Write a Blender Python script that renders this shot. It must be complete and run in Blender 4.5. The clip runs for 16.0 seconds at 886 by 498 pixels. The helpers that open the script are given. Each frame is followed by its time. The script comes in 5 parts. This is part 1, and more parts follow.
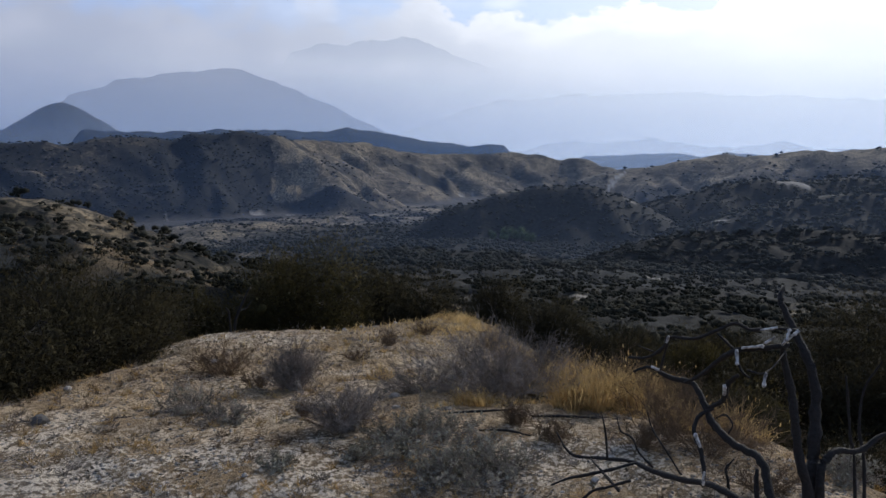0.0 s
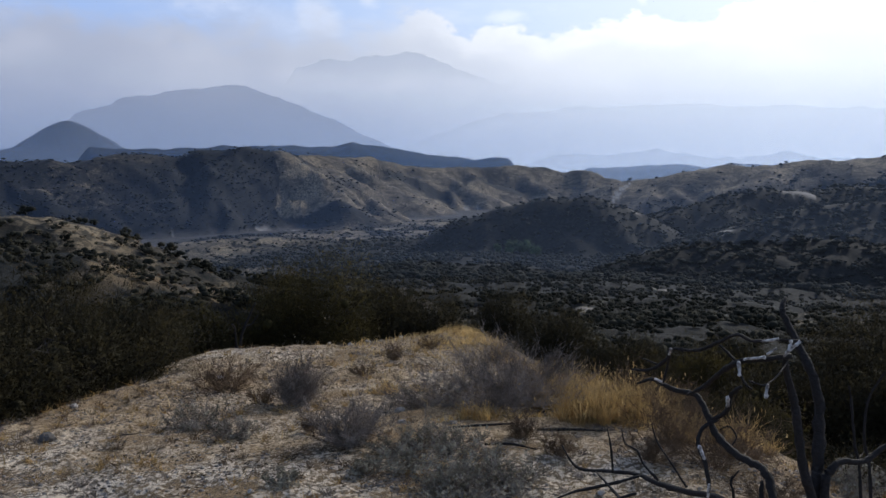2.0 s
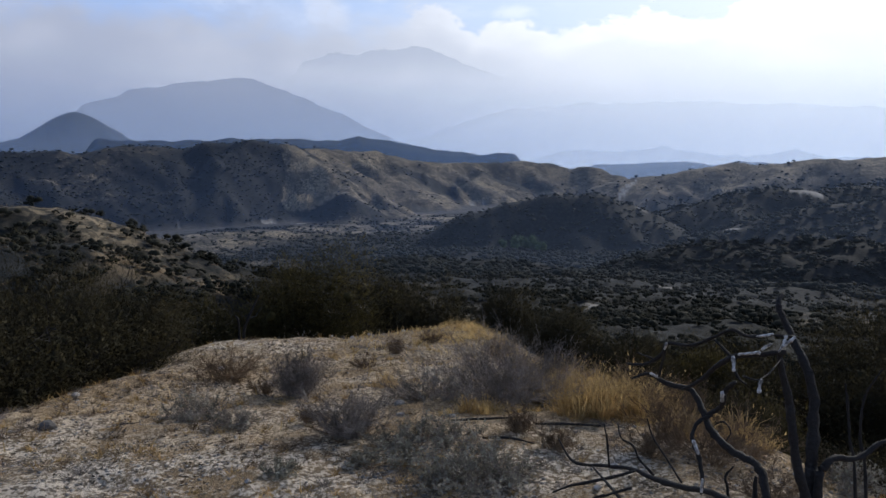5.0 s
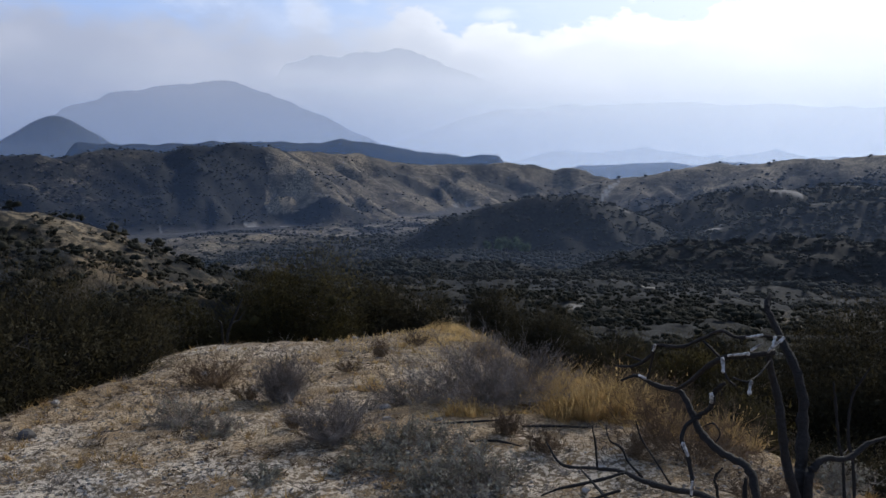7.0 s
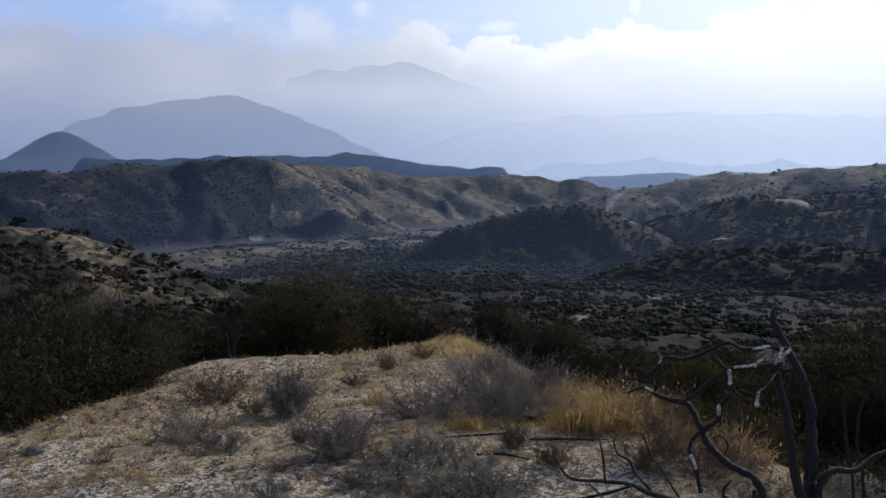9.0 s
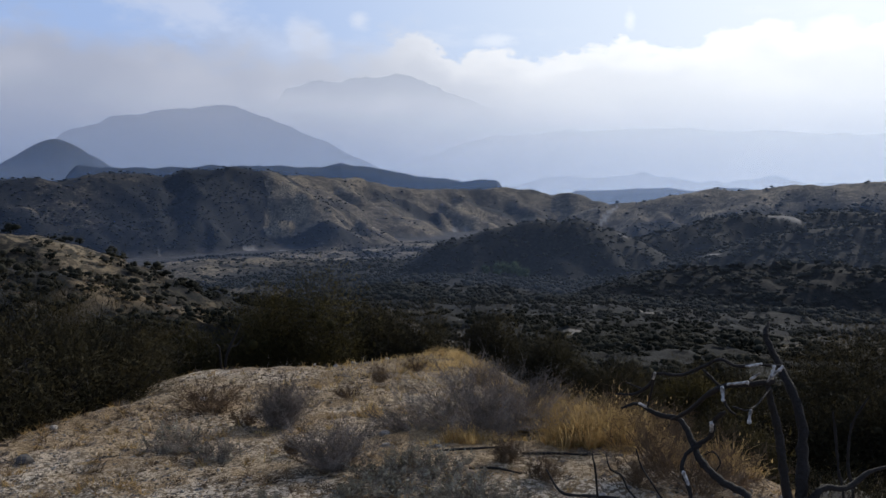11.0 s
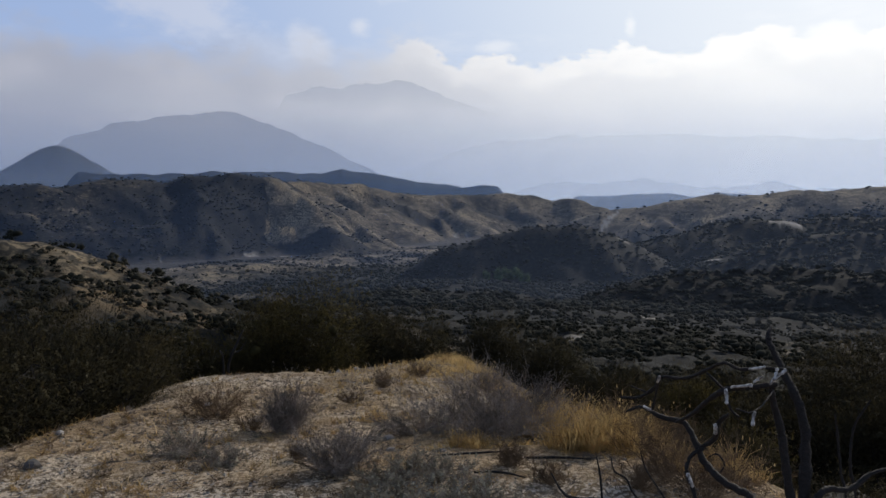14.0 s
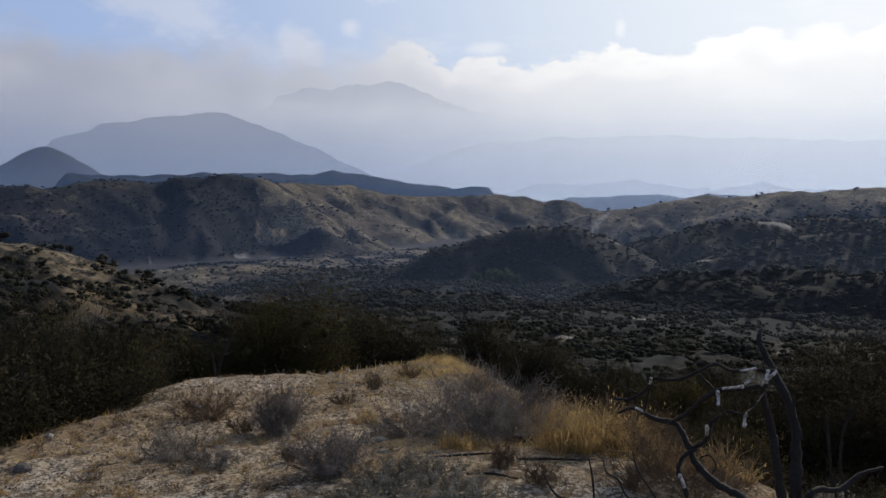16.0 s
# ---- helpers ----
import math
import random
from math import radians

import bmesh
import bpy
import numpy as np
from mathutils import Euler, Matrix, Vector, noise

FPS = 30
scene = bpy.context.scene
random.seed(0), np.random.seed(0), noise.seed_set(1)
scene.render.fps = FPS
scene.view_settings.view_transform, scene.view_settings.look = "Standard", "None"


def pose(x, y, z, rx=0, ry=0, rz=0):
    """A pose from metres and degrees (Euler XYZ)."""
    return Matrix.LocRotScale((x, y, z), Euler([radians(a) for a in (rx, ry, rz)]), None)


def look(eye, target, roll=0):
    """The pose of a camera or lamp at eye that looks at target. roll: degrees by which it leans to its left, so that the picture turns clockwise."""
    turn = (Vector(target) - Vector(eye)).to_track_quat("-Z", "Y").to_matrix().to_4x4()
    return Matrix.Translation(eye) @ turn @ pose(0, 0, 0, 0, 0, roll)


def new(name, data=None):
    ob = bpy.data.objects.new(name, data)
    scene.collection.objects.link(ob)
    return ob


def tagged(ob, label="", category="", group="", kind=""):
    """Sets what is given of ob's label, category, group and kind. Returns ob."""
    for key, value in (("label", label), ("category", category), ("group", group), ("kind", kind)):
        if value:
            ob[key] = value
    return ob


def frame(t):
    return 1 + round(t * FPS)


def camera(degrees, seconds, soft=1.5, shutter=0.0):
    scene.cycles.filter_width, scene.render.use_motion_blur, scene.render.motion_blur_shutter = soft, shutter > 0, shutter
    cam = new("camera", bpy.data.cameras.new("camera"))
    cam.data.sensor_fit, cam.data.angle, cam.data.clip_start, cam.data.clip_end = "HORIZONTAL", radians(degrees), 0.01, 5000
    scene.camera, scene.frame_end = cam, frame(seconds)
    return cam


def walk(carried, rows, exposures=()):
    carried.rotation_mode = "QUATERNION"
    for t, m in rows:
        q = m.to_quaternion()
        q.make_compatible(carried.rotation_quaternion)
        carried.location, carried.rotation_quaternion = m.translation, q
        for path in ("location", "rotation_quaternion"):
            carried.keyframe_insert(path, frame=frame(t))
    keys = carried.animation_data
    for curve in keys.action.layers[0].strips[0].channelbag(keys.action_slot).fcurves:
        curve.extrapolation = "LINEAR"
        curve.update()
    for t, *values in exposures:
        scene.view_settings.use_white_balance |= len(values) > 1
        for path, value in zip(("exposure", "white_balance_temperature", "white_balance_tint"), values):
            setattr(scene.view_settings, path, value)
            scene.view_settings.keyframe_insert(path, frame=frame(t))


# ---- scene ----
cam = camera(60, 16.0)


def aim(yaw, pitch, roll, x, y, z):
    """A camera pose from its turn to the left, its tilt, its lean and its place."""
    a, b = radians(yaw), radians(pitch)
    way = Vector((-math.sin(a) * math.cos(b), math.cos(a) * math.cos(b), math.sin(b)))
    eye = Vector((x, y, z))
    return look(eye, eye + way * 100, roll)


walk(cam, [
    (0.0, aim(0.000, -7.177, 0.000, -0.000, 0.000, 1.600)),
    (0.5, aim(-0.000, -7.634, 0.151, -0.002, 0.007, 1.598)),
    (1.0, aim(0.295, -6.757, -0.267, 0.004, -0.002, 1.603)),
    (1.5, aim(0.273, -6.140, -0.386, 0.010, -0.022, 1.603)),
    (2.0, aim(0.398, -6.168, -0.654, 0.011, -0.017, 1.606)),
    (2.5, aim(-0.033, -6.691, -0.105, 0.016, -0.001, 1.599)),
    (3.0, aim(0.138, -6.282, -0.405, 0.012, -0.019, 1.601)),
    (3.5, aim(0.558, -6.407, -0.035, 0.042, -0.038, 1.598)),
    (4.0, aim(0.839, -6.717, -0.027, 0.040, -0.035, 1.595)),
    (6.5, aim(0.237, -6.199, -0.353, 0.044, 0.013, 1.595)),
    (7.0, aim(-0.401, -6.398, -0.368, 0.034, 0.016, 1.594)),
    (7.5, aim(0.045, -5.769, -0.610, 0.034, 0.009, 1.599)),
    (8.0, aim(-0.113, -5.552, -0.482, 0.031, -0.005, 1.600)),
    (8.5, aim(-0.330, -5.731, -0.430, 0.030, 0.008, 1.595)),
    (9.0, aim(-0.016, -5.487, -0.874, 0.034, 0.010, 1.600)),
    (11.5, aim(-0.795, -3.829, 0.173, 0.017, -0.020, 1.612)),
    (12.0, aim(-1.221, -3.094, 0.180, 0.011, -0.038, 1.616)),
    (12.5, aim(-0.451, -3.349, 0.031, 0.015, -0.057, 1.615)),
    (13.0, aim(-0.676, -3.814, 0.152, 0.012, -0.047, 1.614)),
    (13.5, aim(-0.926, -4.024, 0.228, 0.010, -0.048, 1.613)),
    (14.0, aim(-0.441, -4.143, -0.234, 0.002, -0.050, 1.611)),
    (14.5, aim(-0.603, -3.910, -0.095, 0.010, -0.056, 1.616)),
    (15.0, aim(-0.720, -4.415, 0.018, 0.007, -0.058, 1.608)),
    (15.5, aim(-0.514, -4.045, -0.281, -0.002, -0.069, 1.613)),
    (16.0, aim(-1.112, -4.056, -0.241, -0.004, -0.053, 1.615)),
], exposures=[(0.0, 0.0, 6150, 10), (7.0, 0.02, 6120, 10), (9.0, 0.0, 6150, 10), (11.5, -0.14, 6400, 10), (13.0, -0.18, 6600, 10), (16.0, -0.18, 6620, 10)])

# ---- light: a veiled sun ahead to the right, thin cloud and haze ----
SUN_TURN, SUN_UP = radians(40), radians(31)
SUN_WAY = Vector((math.sin(SUN_TURN) * math.cos(SUN_UP), math.cos(SUN_TURN) * math.cos(SUN_UP), math.sin(SUN_UP)))
sun = new("sun", bpy.data.lights.new("sun", "SUN"))
sun.data.energy, sun.data.angle, sun.data.color = 2.6, radians(2.0), (1.0, 0.91, 0.78)
sun.matrix_world = look(SUN_WAY * 100, (0, 0, 0))


class Nodes:
    """A short hand for node trees: n("ShaderNodeX", input=value or link, ...)."""

    def __init__(self, tree):
        self.tree = tree
        tree.nodes.clear()

    def __call__(self, kind, props=None, **inputs):
        node = self.tree.nodes.new(kind)
        for key, value in (props or {}).items():
            setattr(node, key, value)
        for key, value in inputs.items():
            self.put(node, int(key[1:]) if key[0] == "i" and key[1:].isdigit() else key.replace("_", " "), value)
        return node

    def put(self, node, key, value):
        socket = node.inputs[key]
        if isinstance(value, bpy.types.Node):
            value = value.outputs[0]
        if isinstance(value, bpy.types.NodeSocket):
            self.tree.links.new(value, socket)
        else:
            socket.default_value = value

    def math(self, op, a, b=0.0, c=0.0):
        return self("ShaderNodeMath", {"operation": op}, i0=a, i1=b, i2=c)

    def mix(self, fac, a, b):
        node = self.tree.nodes.new("ShaderNodeMix")
        node.data_type = "RGBA"
        for key, value in ((0, fac), (6, a), (7, b)):
            if not isinstance(value, (bpy.types.Node, bpy.types.NodeSocket)) and key:
                value = (*value, 1.0)[:4]
            self.put(node, key, value)
        return node.outputs[2]

    def noise(self, scale, detail=4.0, where=None, rough=0.55):
        node = self("ShaderNodeTexNoise", Scale=scale, Detail=detail, Roughness=rough)
        if where is not None:
            self.put(node, "Vector", where)
        return node.outputs[0]

    def ramp(self, fac, low, high):
        node = self("ShaderNodeMapRange", Value=fac, From_Min=low, From_Max=high)
        node.interpolation_type = "SMOOTHSTEP"
        return node.outputs[0]


world = bpy.data.worlds.new("world")
scene.world = world
world.use_nodes = True
n = Nodes(world.node_tree)
sky = n("ShaderNodeTexSky", {"sky_type": "NISHITA", "sun_disc": False, "sun_elevation": SUN_UP, "sun_rotation": SUN_TURN,
                             "air_density": 1.0, "dust_density": 3.0, "altitude": 600.0})
way = n("ShaderNodeTexCoord").outputs["Generated"]
parts = n("ShaderNodeSeparateXYZ", Vector=way)
height = parts.outputs[2]
glow = n("ShaderNodeVectorMath", {"operation": "DOT_PRODUCT"}, i0=way, i1=tuple(SUN_WAY)).outputs["Value"]
near_sun = n.ramp(n.math("POWER", n.math("MAXIMUM", glow, 0.0), 3.2), -0.02, 0.78)
# a bank of cloud with a ragged top, smoky to the left and billowing to the right, haze below, thin wisps above
flat = n("ShaderNodeVectorMath", {"operation": "MULTIPLY"}, i0=way, i1=(1.0, 1.0, 1.9))
billow, curl = n.noise(15.0, 6.0, flat, 0.55), n.noise(46.0, 5.0, flat, 0.6)
side = n.math("ARCTAN2", parts.outputs[0], parts.outputs[1])
line = n("ShaderNodeValToRGB", Fac=n("ShaderNodeMapRange", Value=side, From_Min=radians(-35), From_Max=radians(35)))
line.color_ramp.interpolation = "B_SPLINE"
CLOUD_TOP = [(-35, 10.3), (-24, 10.4), (-17, 9.9), (-11, 9.6), (-9, 11.2), (-6.5, 8.8), (-2, 11.8), (1, 9.7), (7, 9.7), (9.5, 9.5), (11.5, 10.9), (15, 9.7), (18.5, 10.0), (22.4, 11.6), (25.5, 10.2), (33, 10.3)]
stops = line.color_ramp.elements
while len(stops) < len(CLOUD_TOP):
    stops.new(0.5)
for stop, (turn_, up_) in zip(stops, CLOUD_TOP):
    stop.position = (turn_ + 35) / 70
    stop.color = (up_ / 20, up_ / 20, up_ / 20, 1)
top = n.math("MULTIPLY", line, math.sin(radians(20)) * 1.01)
top = n.math("ADD", top, n.math("ADD", n.math("MULTIPLY", n.math("SUBTRACT", billow, 0.5), 0.085), n.math("MULTIPLY", n.math("SUBTRACT", curl, 0.5), 0.034)))
rise = n.math("SUBTRACT", top, height)
crisp = n.ramp(side, radians(-6), radians(3))
bank = n.mix(crisp, n.ramp(rise, -0.030, 0.035), n.ramp(rise, -0.006, 0.010))
rim = n.math("MULTIPLY", n.math("MULTIPLY", n.ramp(rise, -0.004, 0.008), n.ramp(rise, 0.045, 0.006)), crisp)
slant = n("ShaderNodeMapping", Vector=flat, Rotation=(0.2, 0.65, 0.3), Scale=(2.2, 2.2, 4.2))
wisp = n.ramp(n.noise(2.3, 7.0, slant, 0.6), 0.50, 0.74)


def cloud_at(turn, up, half_wide, half_high, lean, edge):
    """A loose cloud about one direction: 1 in its middle, 0 outside."""
    u, v = n.math("SUBTRACT", side, radians(turn)), n.math("SUBTRACT", height, math.sin(radians(up)))
    c, k = math.cos(radians(lean)), math.sin(radians(lean))
    across = n.math("ADD", n.math("MULTIPLY", u, c / radians(half_wide)), n.math("MULTIPLY", v, k / radians(half_wide)))
    above = n.math("ADD", n.math("MULTIPLY", u, -k / radians(half_high)), n.math("MULTIPLY", v, c / radians(half_high)))
    far_out = n.math("SQRT", n.math("ADD", n.math("MULTIPLY", across, across), n.math("MULTIPLY", above, above)))
    return n.ramp(n.math("ADD", far_out, n.math("ADD", n.math("MULTIPLY", n.math("SUBTRACT", billow, 0.5), 2.4), n.math("MULTIPLY", n.math("SUBTRACT", curl, 0.5), 1.2))), 1.0 + edge, 1.0 - edge)


puffs = n.math("MULTIPLY", wisp, 0.30)
for spot in ((-18.5, 13.0, 6.5, 1.5, -20, 0.7), (-5.6, 12.0, 0.6, 0.5, 0, 0.8), (-9.3, 10.6, 1.6, 1.1, -35, 0.6), (4.3, 10.5, 1.1, 0.35, 0, 0.8), (14.0, 11.7, 0.35, 0.6, 0, 0.7), (27, 10.2, 1.4, 0.7, 0, 0.4), (-3.5, 14.6, 2.0, 0.8, 0, 0.7), (4, 16.5, 3, 1.0, 10, 0.7)):
    puffs = n.math("MAXIMUM", puffs, n.math("MULTIPLY", cloud_at(*spot), 0.42))
blue = n.mix(0.78, n("ShaderNodeVectorMath", {"operation": "SCALE"}, i0=sky.outputs[0], Scale=0.07).outputs[0], n.mix(near_sun, (0.42, 0.58, 0.95), (0.95, 1.05, 1.18)))
cloud_colour = n.mix(near_sun, (0.42, 0.455, 0.57), (1.06, 1.09, 1.13))
bright = n.mix(near_sun, (0.76, 0.77, 0.84), (1.30, 1.30, 1.28))
veil = n.mix(puffs, blue, bright)
veil = n.mix(bank, veil, cloud_colour)
veil = n.mix(n.math("MULTIPLY", rim, 0.55), veil, bright)
shade = n.ramp(n.noise(6.0, 4.0, flat), 0.40, 0.66)
veil = n.mix(n.math("MULTIPLY", n.math("MULTIPLY", shade, bank), 0.42), veil, n.mix(0.65, cloud_colour, bright))
haze_colour = n.mix(near_sun, (0.31, 0.37, 0.53), (0.95, 1.02, 1.14))
low = n.ramp(height, 0.13, 0.015)
colour = n.mix(n.math("MULTIPLY", low, 0.85), veil, haze_colour)
zenith = n.ramp(height, 0.32, 0.75)
colour = n.mix(zenith, colour, (0.10, 0.15, 0.26))
n("ShaderNodeOutputWorld", Surface=n("ShaderNodeBackground", Color=colour, Strength=1.0))


# ---- materials ----
def material(name):
    mat = bpy.data.materials.new(name)
    mat.use_nodes = True
    return mat, Nodes(mat.node_tree)


def finish(n, shader):
    n("ShaderNodeOutputMaterial", Surface=shader)


def surface(n, colour, rough=0.9, bump=None, strength=0.4, distance=0.02, **more):
    node = n("ShaderNodeBsdfPrincipled", Base_Color=colour, Roughness=rough, **more)
    n.put(node, "Specular IOR Level", 0.2)
    if bump is not None:
        n.put(node, "Normal", n("ShaderNodeBump", Height=bump, Strength=strength, Distance=distance))
    return node


def leafy(name, dark, light, through_light=0.25, scale=3.0, crowned=False):
    """Small leaves or dry stalks: colour varies from piece to piece and from patch to patch."""
    mat, n = material(name)
    piece = n("ShaderNodeNewGeometry").outputs["Random Per Island"]
    patch = n.noise(scale, 2.0, n("ShaderNodeTexCoord").outputs["Object"])
    colour = n.mix(n.math("ADD", n.math("MULTIPLY", piece, 0.35), n.math("MULTIPLY", n.ramp(patch, 0.35, 0.65), 0.65)), dark, light)
    body = surface(n, colour, 0.85)
    n.put(body, "Specular IOR Level", 0.08)
    glow_through = n("ShaderNodeBsdfTranslucent", Color=colour)
    if crowned:
        # many small leaves take the light as the rounded crown that they make up
        out = n("ShaderNodeAttribute", {"attribute_name": "crown"}).outputs["Vector"]
        n.put(body, "Normal", out)
        n.put(glow_through, "Normal", out)
    finish(n, n("ShaderNodeMixShader", Fac=through_light, i1=body, i2=glow_through))
    return mat


CHAPARRAL = leafy("chaparral_leaf", (0.018, 0.020, 0.015), (0.056, 0.052, 0.036), 0.06, 0.25, True)
FAR_BRUSH = leafy("far_brush_leaf", (0.020, 0.025, 0.024), (0.060, 0.060, 0.050), 0.05, 0.06, True)
TREE_LEAF = leafy("green_tree_leaf", (0.040, 0.066, 0.030), (0.095, 0.13, 0.06), 0.1, 0.4, True)
DARK_BUSH = leafy("dark_bush_leaf", (0.022, 0.021, 0.012), (0.064, 0.054, 0.028), 0.12, 1.2, True)
OLIVE_BUSH = leafy("olive_bush_leaf", (0.026, 0.025, 0.010), (0.105, 0.086, 0.032), 0.2, 0.8, True)
GREY_TWIG = leafy("grey_twig", (0.095, 0.079, 0.068), (0.40, 0.34, 0.285), 0.15, 4.0)
SAGE = leafy("sage_leaf", (0.12, 0.115, 0.085), (0.47, 0.435, 0.33), 0.2, 4.0)
BROWN_TWIG = leafy("brown_twig", (0.09, 0.062, 0.040), (0.26, 0.18, 0.11), 0.2, 4.0)
GOLD_GRASS = leafy("golden_grass", (0.24, 0.15, 0.06), (0.80, 0.58, 0.26), 0.45, 5.0)
STRAW = leafy("straw_stubble", (0.16, 0.12, 0.07), (0.40, 0.32, 0.19), 0.3, 3.0)


def ground_material():
    mat, n = material("dry_hill_soil")
    place = n("ShaderNodeNewGeometry").outputs["Position"]

    def held(name):
        return n("ShaderNodeAttribute", {"attribute_name": name}).outputs["Fac"]

    fine, stones, mid, broad = n.noise(38, 5, place), n.noise(150, 3, place), n.noise(2.2, 5, place), n.noise(0.12, 6, place)
    far_a, far_b = n.noise(0.03, 8, place, 0.7), n.noise(0.16, 7, place, 0.75)
    cell = n("ShaderNodeSeparateColor", Color=n("ShaderNodeTexVoronoi", Vector=place, Scale=48.0).outputs["Color"]).outputs[0]
    chips = n("ShaderNodeSeparateColor", Color=n("ShaderNodeTexVoronoi", Vector=place, Scale=17.0).outputs["Color"]).outputs[1]
    fine = n.math("ADD", n.math("MULTIPLY", fine, 0.55), n.math("ADD", n.math("MULTIPLY", cell, 0.28), n.math("MULTIPLY", chips, 0.17)))
    soil = n.mix(n.ramp(fine, 0.38, 0.60), (0.15, 0.108, 0.068), (0.56, 0.425, 0.27))
    litter = n.mix(n.ramp(stones, 0.3, 0.7), (0.09, 0.062, 0.038), (0.45, 0.315, 0.17))
    near = n.mix(n.ramp(n.math("ADD", mid, n.math("MULTIPLY", fine, 0.35)), 0.52, 0.82), litter, soil)
    pale = n.mix(n.ramp(fine, 0.42, 0.58), (0.16, 0.128, 0.095), (0.68, 0.585, 0.46))
    blond = n.mix(n.ramp(stones, 0.35, 0.65), (0.24, 0.17, 0.08), (0.52, 0.39, 0.20))
    near = n.mix(n.math("MULTIPLY", n.ramp(n.noise(1.1, 4, place), 0.56, 0.68), 0.55), near, blond)
    near = n.mix(n.math("MULTIPLY", held("pale"), n.ramp(n.math("ADD", mid, n.math("MULTIPLY", fine, 0.5)), 0.56, 0.86)), near, pale)
    far_c = n.noise(0.8, 5, place, 0.72)
    slope = n.mix(n.ramp(far_b, 0.38, 0.62), (0.055, 0.047, 0.036), (0.20, 0.16, 0.11))
    slope = n.mix(n.math("MULTIPLY", n.ramp(far_a, 0.46, 0.60), n.ramp(far_c, 0.35, 0.6)), slope, (0.33, 0.26, 0.165))
    slope = n.mix(n.math("MULTIPLY", n.ramp(far_c, 0.54, 0.46), 0.8), slope, (0.035, 0.034, 0.028))
    # near-black brush tone also paints cloud shade and the shade between shrubs
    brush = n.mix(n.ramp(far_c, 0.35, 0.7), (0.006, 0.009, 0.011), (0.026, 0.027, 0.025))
    brush_and_shade = n.math("ADD", held("brush"), n.math("MULTIPLY", n.math("SUBTRACT", far_b, 0.5), 1.3))
    dense = n.math("MULTIPLY", n.ramp(brush_and_shade, 0.30, 0.72), 0.98)
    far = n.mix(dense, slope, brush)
    gold = n.mix(n.ramp(n.math("ADD", n.math("MULTIPLY", fine, 0.5), n.math("ADD", n.math("MULTIPLY", far_b, 0.5), n.math("MULTIPLY", n.noise(2.6, 4, place, 0.7), 0.9))), 0.72, 1.12), (0.07, 0.054, 0.036), (0.29, 0.215, 0.125))
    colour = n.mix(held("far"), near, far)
    colour = n.mix(held("grass"), colour, gold)
    wash = n.mix(n.ramp(far_b, 0.3, 0.7), (0.042, 0.041, 0.041), (0.080, 0.076, 0.072))
    colour = n.mix(held("wash"), colour, wash)
    sand = n.mix(n.ramp(far_b, 0.3, 0.7), (0.20, 0.18, 0.155), (0.44, 0.41, 0.36))
    colour = n.mix(held("bare"), colour, sand)
    relief = n.math("ADD", n.math("MULTIPLY", fine, 0.6), n.math("MULTIPLY", stones, 0.4))
    finish(n, surface(n, colour, 0.95, relief, 1.0, 0.035))
    return mat


def haze_material(name, colour, thick, high):
    """Thin mist that scatters the light that falls through it; it thins out upwards."""
    mat, n = material(name)
    up = n("ShaderNodeSeparateXYZ", Vector=n("ShaderNodeTexCoord").outputs["Object"]).outputs[2]
    cover = n.math("MULTIPLY", n.ramp(up, high, -30.0), thick)
    finish(n, n("ShaderNodeMixShader", Fac=cover, i1=n("ShaderNodeBsdfTransparent"), i2=n("ShaderNodeBsdfTranslucent", Color=(*colour, 1))))
    return mat


def glowing_mountain_material(name, colour, thick, foot, top):
    """A mountain with bright haze painted in as glow: it fades out towards its foot."""
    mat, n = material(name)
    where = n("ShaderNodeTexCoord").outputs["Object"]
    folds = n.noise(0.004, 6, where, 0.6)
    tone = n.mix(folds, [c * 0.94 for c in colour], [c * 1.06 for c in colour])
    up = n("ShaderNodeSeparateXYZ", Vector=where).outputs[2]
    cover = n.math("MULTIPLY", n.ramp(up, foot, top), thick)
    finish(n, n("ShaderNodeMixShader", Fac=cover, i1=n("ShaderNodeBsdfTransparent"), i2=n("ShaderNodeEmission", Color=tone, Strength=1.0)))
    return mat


# ---- the lie of the land ----
def lattice(ix, iy, seed):
    h = (ix * 374761393 + iy * 668265263 + seed * 974634777).astype(np.int64) & 0x7FFFFFFF
    h = ((h ^ (h >> 13)) * 1274126177) & 0x7FFFFFFF
    return ((h ^ (h >> 16)) & 0xFFFF) / 65535.0


def bumps(x, y, size, seed=0):
    """Smooth noise from -1 to 1, with knolls of the given size."""
    u, v = x / size, y / size
    iu, iv = np.floor(u).astype(np.int64), np.floor(v).astype(np.int64)
    fu, fv = u - iu, v - iv
    fu, fv = fu * fu * fu * (fu * (fu * 6 - 15) + 10), fv * fv * fv * (fv * (fv * 6 - 15) + 10)
    a, b = lattice(iu, iv, seed), lattice(iu + 1, iv, seed)
    c, d = lattice(iu, iv + 1, seed), lattice(iu + 1, iv + 1, seed)
    return 2 * ((a + (b - a) * fu) + ((c + (d - c) * fu) - (a + (b - a) * fu)) * fv) - 1


def rough(x, y, size, seed=0, octaves=4):
    return sum(bumps(x + 13.7 * k, y - 7.1 * k, size / 2 ** k, seed + k) / 2 ** k for k in range(octaves))


def gullies(x, y, size, seed=0, octaves=4):
    """Sharp-crested relief from 0 to about 1, as rain cuts it."""
    return sum((1 - abs(bumps(x + 31.1 * k, y + 17.3 * k, size / 2 ** k, seed + k))) / 2 ** k for k in range(octaves)) / 1.9


